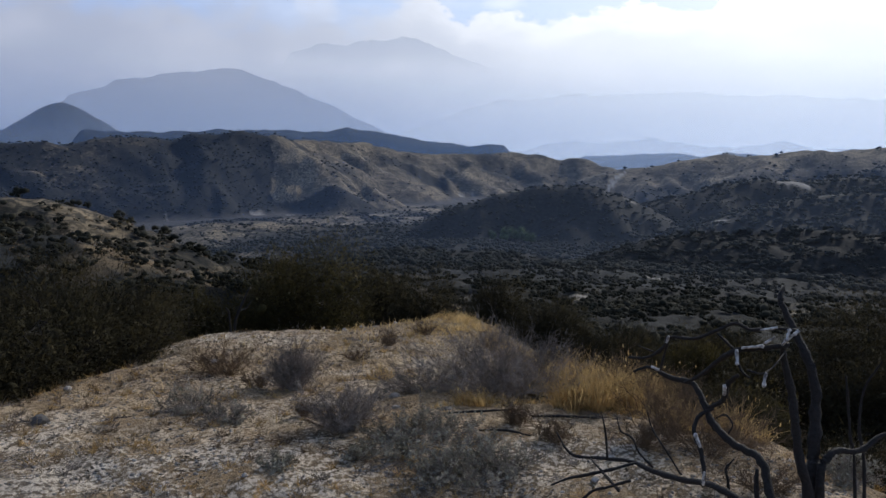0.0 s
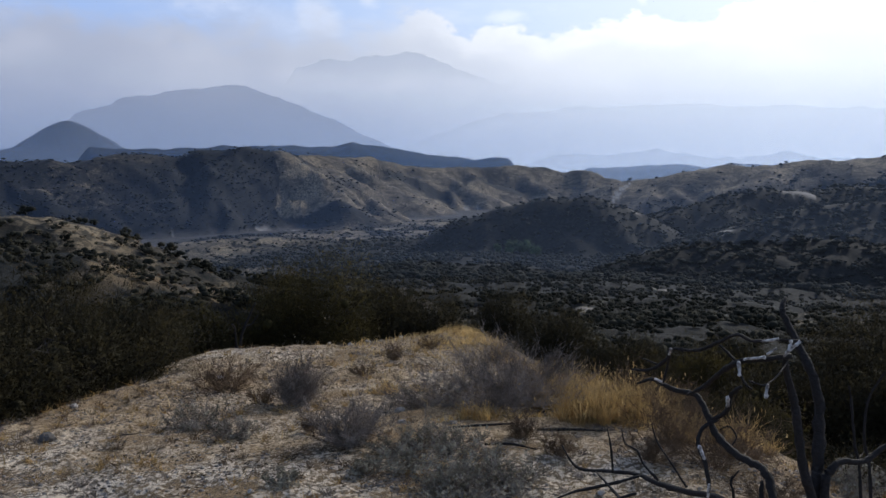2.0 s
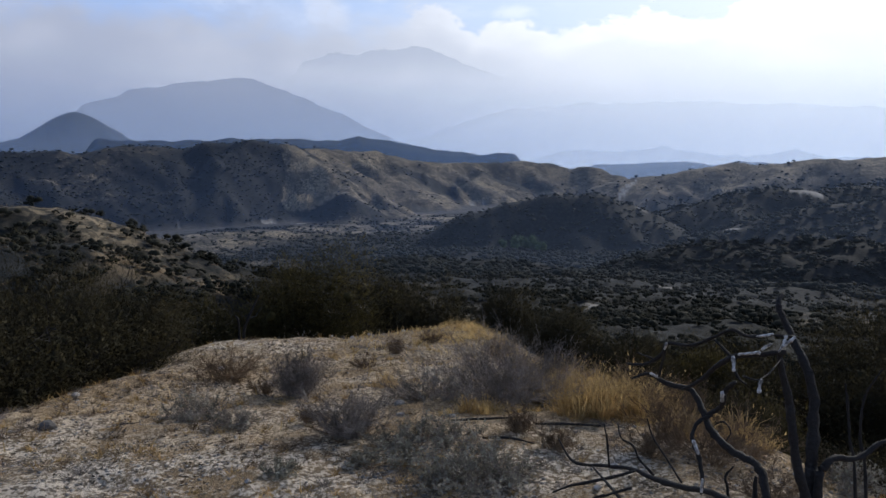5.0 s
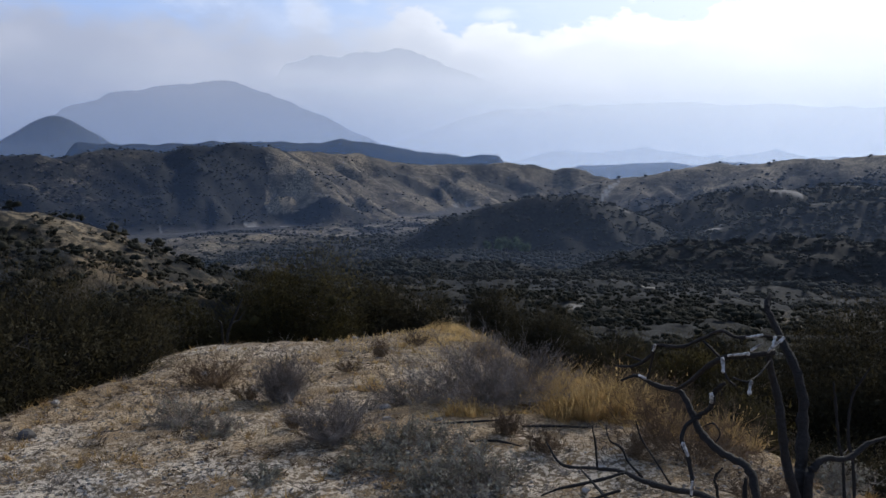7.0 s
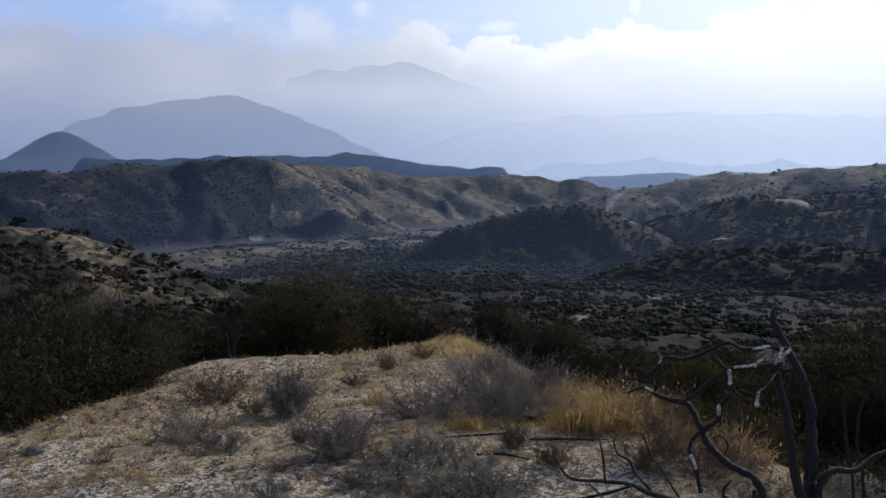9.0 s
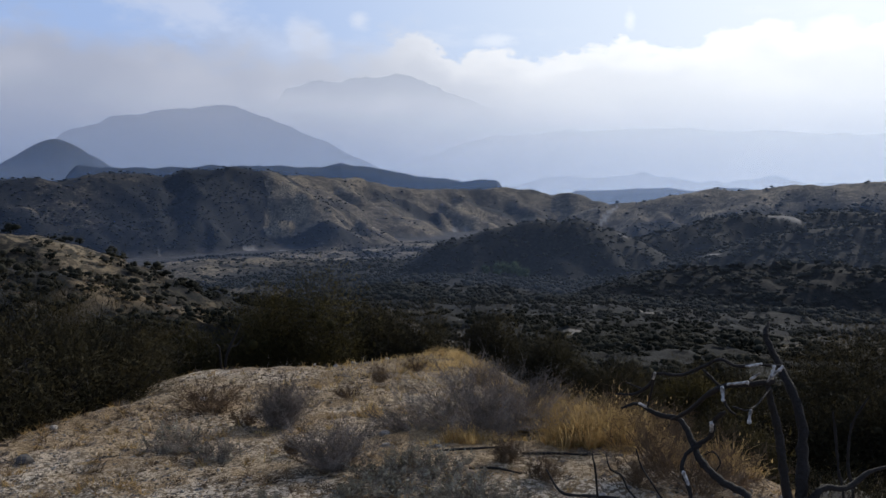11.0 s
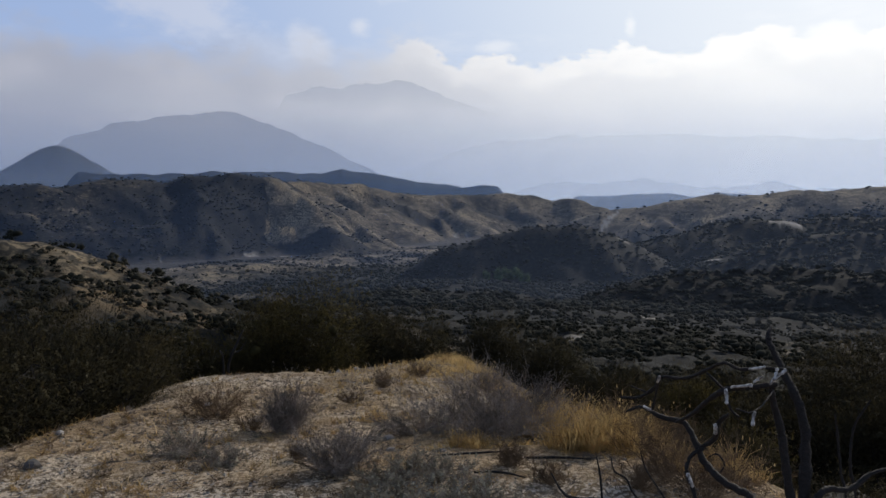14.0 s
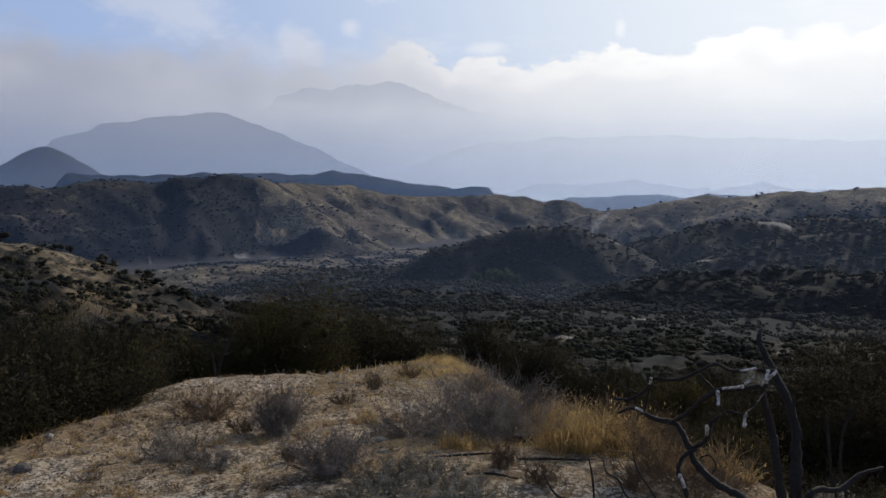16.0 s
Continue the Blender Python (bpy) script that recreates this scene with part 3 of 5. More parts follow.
def scatter(name, label, places, sizes, templates, mat, rng, category="brush"):
    """Many shrubs that nobody could count, each turned and scaled, in one mesh."""
    out, sides, ways, start = [], [], [], 0
    kinds = rng.integers(0, len(templates), len(places))
    turn = rng.uniform(0, 2 * np.pi, len(places))
    for k, (template, faces, *crown) in enumerate(templates):
        m = kinds == k
        c, s = np.cos(turn[m]), np.sin(turn[m])
        size = sizes[m][:, None] * rng.uniform(0.8, 1.2, (m.sum(), 2))
        tx, ty, tz = template.T
        vx = (c[:, None] * tx - s[:, None] * ty) * size[:, :1] + places[m][:, :1]
        vy = (s[:, None] * tx + c[:, None] * ty) * size[:, :1] + places[m][:, 1:2]
        vz = tz * size[:, 1:] + places[m][:, 2:]
        out.append(np.stack([vx, vy, vz], -1).reshape(-1, 3))
        if crown:
            wx, wy, wz = crown[0].T
            ways.append(np.stack([c[:, None] * wx - s[:, None] * wy, s[:, None] * wx + c[:, None] * wy, np.broadcast_to(wz, (m.sum(), len(wz)))], -1).reshape(-1, 3))
        sides.append((faces[None] + start + np.arange(m.sum())[:, None, None] * len(template)).reshape(-1, 3))
        start += m.sum() * len(template)
    mesh = sheet(name, np.concatenate(out), np.concatenate(sides), mat, True)
    if ways:
        crown_normals(mesh, np.concatenate(ways))
    return tagged(new(name, mesh), label, category, kind="stuff")


def strewn(rng, count, near, far, left=-36, right=36):
    """Places spread evenly in turn and in the logarithm of the distance."""
    a = np.radians(rng.uniform(left, right, count))
    r = np.exp(rng.uniform(np.log(near), np.log(far), count))
    return r * np.sin(a), r * np.cos(a), r


def build_slope_brush():
    rng = np.random.default_rng(5)
    close = [leaf_cloud(rng, 620, 1.0, 1.0, 0.026, 9, 0.5, 2, 0.45) for _ in range(6)]
    middle = [leaf_cloud(rng, 190, 1.0, 1.1, 0.036, 6, 0.5, 1, 0.62) for _ in range(8)]
    small = [leaf_cloud(rng, 26, 1.0, 0.95, 0.060, 3, 0.5, 1, 0.95) for _ in range(8)]
    tiny = [leaf_cloud(rng, 5, 1.0, 0.85, 0.14, 1, 0.4, 1, 1.15) for _ in range(8)]
    for name, label, count, near, far, low, high, templates, mat in (
            ("valley_brush", "dark green chaparral shrubs crowding the slope below", 520, 21, 75, 0.6, 1.7, close, CHAPARRAL),
            ("hillside_brush", "dark chaparral shrubs scattered over the valley slopes", 3800, 75, 170, 0.4, 1.7, middle, CHAPARRAL),
            ("ridge_brush", "dark chaparral shrubs thick on the nearer ridges", 15000, 170, 430, 0.7, 2.2, small, FAR_BRUSH),
            ("far_brush", "small dark shrubs dotting the far hillsides", 40000, 430, 1000, 0.8, 2.8, tiny, FAR_BRUSH)):
        x, y, r = strewn(rng, count, near, far)
        pale, gold, brush, wash, _, bare = fields(x, y)
        # shrubs crowd where the brush mask also stands in for shade
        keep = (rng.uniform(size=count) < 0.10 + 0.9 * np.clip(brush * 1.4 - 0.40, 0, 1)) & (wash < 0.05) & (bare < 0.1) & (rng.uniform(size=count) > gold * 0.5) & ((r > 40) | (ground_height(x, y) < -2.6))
        x, y = x[keep], y[keep]
        scatter(name, label, np.stack([x, y, ground_height(x, y) - 0.1], -1), low + (high - low) * rng.uniform(size=len(x)) ** 1.6, templates, mat, rng)


build_slope_brush()


def build_hill_brush():
    """Shrubs and tufts on the grassy spur."""
    rng = np.random.default_rng(15)
    dark = [leaf_cloud(rng, 260, 1.0, 1.0, 0.034, 6, 0.5, 1, 0.5) for _ in range(6)]
    tuft = [leaf_cloud(rng, 60, 1.0, 0.7, 0.075, 3, 0.5, 1, 0.4) for _ in range(5)]
    for name, label, count, low, high, reach, templates, mat, seed in (
            ("spur_brush", "dark shrubs scattered over the golden spur", 420, 0.35, 1.25, 17, dark, CHAPARRAL, 3),
            ("spur_tufts", "brown and straw-coloured tufts on the golden spur", 1500, 0.12, 0.42, 15, tuft, BROWN_TWIG, 4)):
        x, y, r = strewn(rng, count * 9, 32, 105, -33, -12)
        d = np.minimum(crest_field(x, y, RIDGES[8][0])[0], crest_field(x, y, RIDGES[9][0])[0])
        keep = (d < reach) & (rng.uniform(size=len(x)) < 0.45 + 0.9 * rough(x, y, 5, 140 + seed, 3))
        x, y = x[keep][:count], y[keep][:count]
        scatter(name, label, np.stack([x, y, ground_height(x, y) - 0.05], -1), low + (high - low) * rng.uniform(size=len(x)) ** 1.7, templates, mat, rng)


build_hill_brush()


# ---- near things: makers ----
def bark_material():
    mat, n = material("charred_bark")
    place = n("ShaderNodeTexCoord").outputs["Object"]
    fine, broad = n.noise(90, 5, place), n.noise(14, 4, place)
    black = n.mix(fine, (0.008, 0.007, 0.007), (0.035, 0.031, 0.029))
    grey = n.mix(fine, (0.04, 0.036, 0.033), (0.13, 0.12, 0.11))
    colour = n.mix(n.ramp(n.math("ADD", broad, n.math("MULTIPLY", fine, 0.3)), 0.80, 1.0), black, grey)
    finish(n, surface(n, colour, 0.75, n.math("ADD", broad, fine), 0.9, 0.006))
    return mat


def bare_wood_material():
    mat, n = material("bleached_wood")
    place = n("ShaderNodeTexCoord").outputs["Object"]
    colour = n.mix(n.ramp(n.noise(60, 5, place), 0.35, 0.65), (0.16, 0.145, 0.13), (0.62, 0.60, 0.57))
    finish(n, surface(n, colour, 0.7, n.noise(200, 2, place), 0.4, 0.002))
    return mat


def stone_material(name, dark, light):
    mat, n = material(name)
    place, chance = n("ShaderNodeTexCoord").outputs["Object"], n("ShaderNodeNewGeometry").outputs["Random Per Island"]
    grain = n.noise(45, 5, place)
    grey = n.mix(chance, dark, light)
    colour = n.mix(n.ramp(grain, 0.3, 0.7), n.mix(0.5, grey, (0.10, 0.085, 0.07)), grey)
    finish(n, surface(n, colour, 0.9, grain, 0.5, 0.01))
    return mat


CHAR, BARE_WOOD = bark_material(), bare_wood_material()
STONE = stone_material("weathered_stone", (0.13, 0.12, 0.11), (0.42, 0.39, 0.35))
DARK_STONE = stone_material("dark_stone", (0.05, 0.047, 0.046), (0.11, 0.105, 0.10))


def part(name, mesh, parent, label=""):
    """One mesh object under a thing; the mesh is in the thing's space."""
    mesh.name = name
    ob = new(name, mesh)
    ob.parent = parent
    return tagged(ob, label, kind="stuff" if name in ("branchwork", "twigwork", "stalk_tuft", "seed_head_spray", "leafage", "foliage") else "")


def thing(name, x, y, z, label, category, group=""):
    ob = new(name)
    ob.empty_display_size = 0.1
    ob.location = (x, y, z)
    return tagged(ob, label, category, group)


def level(x, y):
    return float(ground_height(np.array([float(x)]), np.array([float(y)]))[0])


def branch(name, points, parent, mat, label="", crooked=0.5):
    """A crooked tapering limb through points of x, y, z and radius, given in the world."""
    rng = np.random.default_rng(len(points) * 97 + int(abs(points[0][0] * 1000)) + int(abs(points[-1][2] * 1000)))
    p = np.array(points, dtype=float)
    p[:, :3] -= np.array(parent.location)
    q = np.vstack([2 * p[0] - p[1], p, 2 * p[-1] - p[-2]])
    path = []
    for k in range(1, len(q) - 2):
        for s in np.linspace(0, 1, 6, endpoint=False):
            path.append(0.5 * (2 * q[k] + (q[k + 1] - q[k - 1]) * s + (2 * q[k - 1] - 5 * q[k] + 4 * q[k + 1] - q[k + 2]) * s * s
                               + (3 * q[k] - q[k - 1] - 3 * q[k + 1] + q[k + 2]) * s ** 3))
    path = np.array(path + [p[-1]])
    radius = np.maximum(path[:, 3] * (0.8 if name == "trunk" else 0.92), 0.0015) * (1 + 0.13 * crooked * rng.normal(size=len(path)))
    centre = path[:, :3] + rng.normal(size=(len(path), 3)) * (0.16 * crooked * radius[:, None])
    along = np.gradient(centre, axis=0)
    along /= np.linalg.norm(along, axis=1)[:, None] + 1e-9
    side = np.cross(along, (0.31, 0.17, 0.93))
    side /= np.linalg.norm(side, axis=1)[:, None] + 1e-9
    up = np.cross(along, side)
    sides = 8
    a = np.linspace(0, 2 * np.pi, sides, endpoint=False)
    lump = 1 + 0.10 * rng.normal(size=(len(path), sides))
    ring = (side[:, None, :] * np.cos(a)[None, :, None] + up[:, None, :] * np.sin(a)[None, :, None]) * (radius[:, None] * lump)[:, :, None]
    verts = np.concatenate([(centre[:, None, :] + ring).reshape(-1, 3), centre[:1] - along[:1] * radius[0] * 0.4, centre[-1:] + along[-1:] * radius[-1] * 0.8])
    faces, last = [], len(path) * sides
    for k in range(len(path) - 1):
        for j in range(sides):
            m = (j + 1) % sides
            u, v, w_, t = k * sides + j, k * sides + m, (k + 1) * sides + m, (k + 1) * sides + j
            faces += [(u, v, w_), (u, w_, t)]
    for j in range(sides):
        m = (j + 1) % sides
        faces += [(last, m, j), (last + 1, (len(path) - 1) * sides + j, (len(path) - 1) * sides + m)]
    return part(name, sheet(name, verts, faces, mat), parent, label)


def spikes(base, tip, width, rng):
    """Thin three-sided stalks from base to tip; returns corners and faces."""
    along = tip - base
    side = np.cross(along, rng.normal(size=along.shape))
    side /= np.linalg.norm(side, axis=1)[:, None] + 1e-9
    up = np.cross(along, side)
    up /= np.linalg.norm(up, axis=1)[:, None] + 1e-9
    w = np.asarray(width)[:, None]
    verts = np.stack([base + side * w, base - side * w * 0.5 + up * w * 0.87, base - side * w * 0.5 - up * w * 0.87, tip], 1).reshape(-1, 3)
    k = np.arange(len(base))[:, None] * 4
    faces = np.concatenate([k + np.array([[0, 1, 3]]), k + np.array([[1, 2, 3]]), k + np.array([[2, 0, 3]])])
    return verts, faces


def shrub_stalks(rng, width, height, stems, twigs, thick, lean=1.05):
    """Crooked stems that fan out from one foot, with twigs and finer twigs on those. Returns stem and twig segments as (base, tip, width)."""
    turn, tilt = rng.uniform(0, 2 * np.pi, stems), rng.uniform(0, 1, stems) ** 0.6 * lean
    way = np.stack([np.cos(turn) * np.sin(tilt) * width / height, np.sin(turn) * np.sin(tilt) * width / height, np.cos(tilt) * 0.9], -1)
    size = height * rng.uniform(0.55, 1.0, stems)
    at = np.stack([np.cos(turn), np.sin(turn), np.zeros(stems)], -1) * rng.uniform(0, 0.14, stems)[:, None] * width
    at[:, 2] = -0.02
    segs, spots, ways = [], [], []
    for k in range(4):
        bent = way * (1.1 - 0.12 * k) + rng.normal(size=way.shape) * 0.36 * np.array([1, 1, 0.6])
        end = at + bent * (size * 0.26)[:, None]
        end[:, 2] = np.maximum(end[:, 2], 0.01)
        segs.append((at, at + (end - at) * 1.2, np.full(stems, thick * (1.0 - 0.2 * k))))
        for _ in range(twigs if k else twigs // 2):
            s = rng.uniform(0.1, 1, stems)[:, None]
            spots.append(at + (end - at) * s)
            ways.append(bent)
        at = end
    spot, bent = np.concatenate(spots), np.concatenate(ways)
    out = bent * 0.45 + rng.normal(size=bent.shape) * 0.6 + np.array([0, 0, 0.25])
    tip = spot + out * (height * rng.uniform(0.06, 0.24, len(spot)))[:, None]
    again = rng.integers(0, len(spot), len(spot) * 2)
    s = rng.uniform(0.3, 1, len(again))[:, None]
    spot2 = spot[again] + (tip[again] - spot[again]) * s
    tip2 = spot2 + (out[again] * 0.4 + rng.normal(size=spot2.shape) * 0.7 + np.array([0, 0, 0.15])) * (height * rng.uniform(0.03, 0.11, len(again)))[:, None]
    base, end = np.concatenate([spot, spot2]), np.concatenate([tip, tip2])
    end[:, 2] = np.maximum(end[:, 2], 0.0)
    return segs, (base, end, np.concatenate([np.full(len(spot), thick * 0.42), np.full(len(spot2), thick * 0.30)]))


def dry_shrub(name, x, y, width, height, label, mat, leaf_mat=None, seed=1, stems=70, twigs=5, thick=0.004, leaves=0, leaf=0.010, group="", category="shrub", lean=1.05):
    rng = np.random.default_rng(seed)
    root = thing(name, x, y, level(x, y), label, category, group)
    segs, fine = shrub_stalks(rng, width, height, stems, twigs, thick, lean)
    verts, faces, start = [], [], 0
    for seg in segs:
        v, f = spikes(*seg, rng)
        verts.append(v), faces.append(f + start)
        start += len(v)
    part("branchwork", sheet("branchwork", np.concatenate(verts), np.concatenate(faces), mat, False), root)
    part("twigwork", sheet("twigwork", *spikes(*fine, rng), mat, False), root)
    if leaves:
        pick = rng.integers(0, len(fine[0]), leaves)
        s = rng.uniform(0.2, 1.05, leaves)[:, None]
        at = fine[0][pick] + (fine[1][pick] - fine[0][pick]) * s
        corners = (at[:, None, :] + rng.normal(size=(leaves, 3, 3)) * leaf).reshape(-1, 3)
        part("leafage", sheet("leafage", corners, np.arange(leaves * 3).reshape(-1, 3), leaf_mat or mat, False), root)
    return root


def blades(rng, at, height, width, lean=0.35):
    """Bent grass stalks: a lower strip and a pointed upper one."""
    n_ = len(at)
    h = np.asarray(height) * rng.uniform(0.55, 1.1, n_)
    turn = rng.uniform(0, 2 * np.pi, n_)
    side = np.stack([np.cos(turn), np.sin(turn), np.zeros(n_)], -1) * (np.asarray(width) * np.ones(n_))[:, None]
    bend = np.stack([rng.normal(size=n_), rng.normal(size=n_), np.zeros(n_)], -1) * (h * lean)[:, None]
    mid = at + bend * 0.4 + np.stack([0 * h, 0 * h, h * 0.6], -1)
    tip = at + bend * 1.2 + np.stack([0 * h, 0 * h, h], -1)
    verts = np.stack([at - side, at + side, mid + side * 0.8, mid - side * 0.8, tip], 1).reshape(-1, 3)
    k = np.arange(n_)[:, None] * 5
    faces = np.concatenate([k + np.array([[0, 1, 2]]), k + np.array([[0, 2, 3]]), k + np.array([[3, 2, 4]])])
    return verts, faces, tip


def seed_heads(rng, tip, size):
    n_ = len(tip)
    corners = np.stack([np.zeros((n_, 3)), np.zeros((n_, 3)), np.zeros((n_, 3))], 1)
    corners += rng.normal(size=corners.shape) * np.array([0.25, 0.25, 1.0]) * size
    return (tip[:, None, :] + corners).reshape(-1, 3), np.arange(n_ * 3).reshape(-1, 3)


def grass_clump(name, x, y, width, deep, height, count, label, mat, seed=1, group="", blade=0.0020, lean=0.25):
    """Tall dry grass: many tufts, the stalks of each fanning out from its foot and bowing over."""
    rng = np.random.default_rng(seed)
    root = thing(name, x, y, level(x, y), label, "grass", group)
    tufts = max(6, count // 32)
    a, r = rng.uniform(0, 2 * np.pi, tufts), np.sqrt(rng.uniform(0, 1, tufts)) * (1 + 0.25 * rng.normal(size=tufts))
    tall = height * rng.uniform(0.45, 1.15, tufts) * np.clip(1.15 - 0.5 * r * r, 0.3, 1.2)
    pick = rng.integers(0, tufts, count)
    turn, out = rng.uniform(0, 2 * np.pi, count), rng.uniform(0, 1, count) ** 0.7
    px = np.cos(a[pick]) * r[pick] * width / 2 + np.cos(turn) * out * 0.035
    py = np.sin(a[pick]) * r[pick] * deep / 2 + np.sin(turn) * out * 0.035
    pz = ground_height(px + x, py + y) - root.location.z - 0.01
    h = tall[pick] * rng.uniform(0.5, 1.1, count) * (1.1 - 0.4 * out)
    side = np.stack([-np.sin(turn), np.cos(turn), np.zeros(count)], -1) * blade * rng.uniform(0.5, 1.3, count)[:, None]
    bow = np.stack([np.cos(turn), np.sin(turn), np.zeros(count)], -1) * (h * (lean + 0.75 * out))[:, None] + rng.normal(size=(count, 3)) * np.array([0.12, 0.12, 0]) * h[:, None]
    at = np.stack([px, py, pz], -1)
    mid = at + bow * 0.35 + np.stack([0 * h, 0 * h, h * 0.62], -1)
    tip = at + bow + np.stack([0 * h, 0 * h, h * (1.0 - 0.25 * out)], -1)
    verts = np.stack([at - side, at + side, mid + side * 0.8, mid - side * 0.8, tip], 1).reshape(-1, 3)
    k = np.arange(count)[:, None] * 5
    faces = np.concatenate([k + np.array([[0, 1, 2]]), k + np.array([[0, 2, 3]]), k + np.array([[3, 2, 4]])])
    part("stalk_tuft", sheet("stalk_tuft", verts, faces, mat, False), root)
    heads = tip[rng.uniform(size=count) < 0.4]
    part("seed_head_spray", sheet("seed_head_spray", *seed_heads(rng, heads, 0.013), mat, False), root)
    return root


def leafy_bush(name, x, y, width, height, label, mat, seed, leaves=9000, leaf=0.028, group="", lobes=18):
    rng = np.random.default_rng(seed)
    root = thing(name, x, y, level(x, y), label, "bush", group)
    segs, fine = shrub_stalks(rng, width * 0.6, height * 0.95, 36, 3, 0.012, 0.9)
    verts, faces, start = [], [], 0
    for seg in (*segs, fine):
        v, f = spikes(*seg, rng)
        verts.append(v), faces.append(f + start)
        start += len(v)
    part("branchwork", sheet("branchwork", np.concatenate(verts), np.concatenate(faces), CHAR, False), root)
    verts, faces, crown = leaf_cloud(rng, leaves, width * 0.62, height * 0.98, leaf, lobes, 0.6, 1, 0.13, 2.8)
    wisps = rng.integers(0, len(fine[0]), leaves // 5)
    at = fine[1][wisps] * 1.06 + rng.normal(size=(len(wisps), 3)) * 0.05
    wisp = (at[:, None, :] + rng.normal(size=(len(at), 3, 3)) * leaf).reshape(-1, 3)
    faces = np.concatenate([faces, np.arange(len(wisp)).reshape(-1, 3) + len(verts)])
    loose = np.repeat(at - np.array([0, 0, height * 0.35]), 3, 0)
    crown = np.concatenate([crown, loose / (np.linalg.norm(loose, axis=1)[:, None] + 1e-9)])
    part("foliage", crown_normals(sheet("foliage", np.concatenate([verts, wisp]), faces, mat, True), crown), root)
    return root


def stone_shape(rng, size):
    """A worn angular stone: a chipped ball, flattened."""
    bm = bmesh.new()
    bmesh.ops.create_icosphere(bm, subdivisions=2, radius=1.0)
    for _ in range(9):
        way = Vector(rng.normal(size=3)).normalized()
        cut = rng.uniform(0.55, 0.85)
        for v in bm.verts:
            over = v.co.dot(way) - cut
            if over > 0:
                v.co -= way * over * 0.9
    for v in bm.verts:
        v.co = Vector((v.co.x * size[0], v.co.y * size[1], v.co.z * size[2])) * (1 + 0.05 * rng.normal())
    mesh = bpy.data.meshes.new("stone")
    bm.to_mesh(mesh)
    bm.free()
    mesh.materials.append(STONE)
    return mesh


def rock(x, y, size, label, seed, mat=None):
    rng = np.random.default_rng(seed)
    ob = new("rock", stone_shape(rng, size))
    ob.data.materials[0] = mat or STONE
    ob.location, ob.rotation_euler = (x, y, level(x, y) + size[2] * 0.35), (0.1, -0.1, rng.uniform(0, 6))
    return tagged(ob, label, "rock", "loose rocks on the hilltop")


# ---- green trees on the valley floor ----
def build_valley_trees():
    for k, (x, y, width, height) in enumerate([(25.5, 309, 6.0, 6.5), (30.5, 313, 6.5, 7.0), (35, 306, 5.0, 5.0), (20.5, 316, 4.0, 4.5)]):
        rng = np.random.default_rng(700 + k)
        z = level(x, y)
        tree = thing("tree", x, y, z, "round green tree on the brushy valley floor", "tree", "green trees in the valley")
        branch("trunk", [(x, y, z - 0.2, 0.22), (x + 0.1, y, z + height * 0.3, 0.17), (x - 0.1, y + 0.1, z + height * 0.6, 0.09)], tree, CHAR)
        branch("limb", [(x, y, z + height * 0.25, 0.12), (x + width * 0.15, y, z + height * 0.4, 0.09), (x + width * 0.28, y, z + height * 0.6, 0.04)], tree, CHAR)
        branch("limb", [(x, y, z + height * 0.25, 0.12), (x - width * 0.15, y + 0.2, z + height * 0.42, 0.09), (x - width * 0.25, y + 0.3, z + height * 0.62, 0.04)], tree, CHAR)
        verts, faces, crown = leaf_cloud(rng, 2600, width * 0.62, height, 0.16, 12, 0.5, 2, 0.62)
        part("foliage", crown_normals(sheet("foliage", verts, faces, TREE_LEAF), crown), tree)


build_valley_trees()


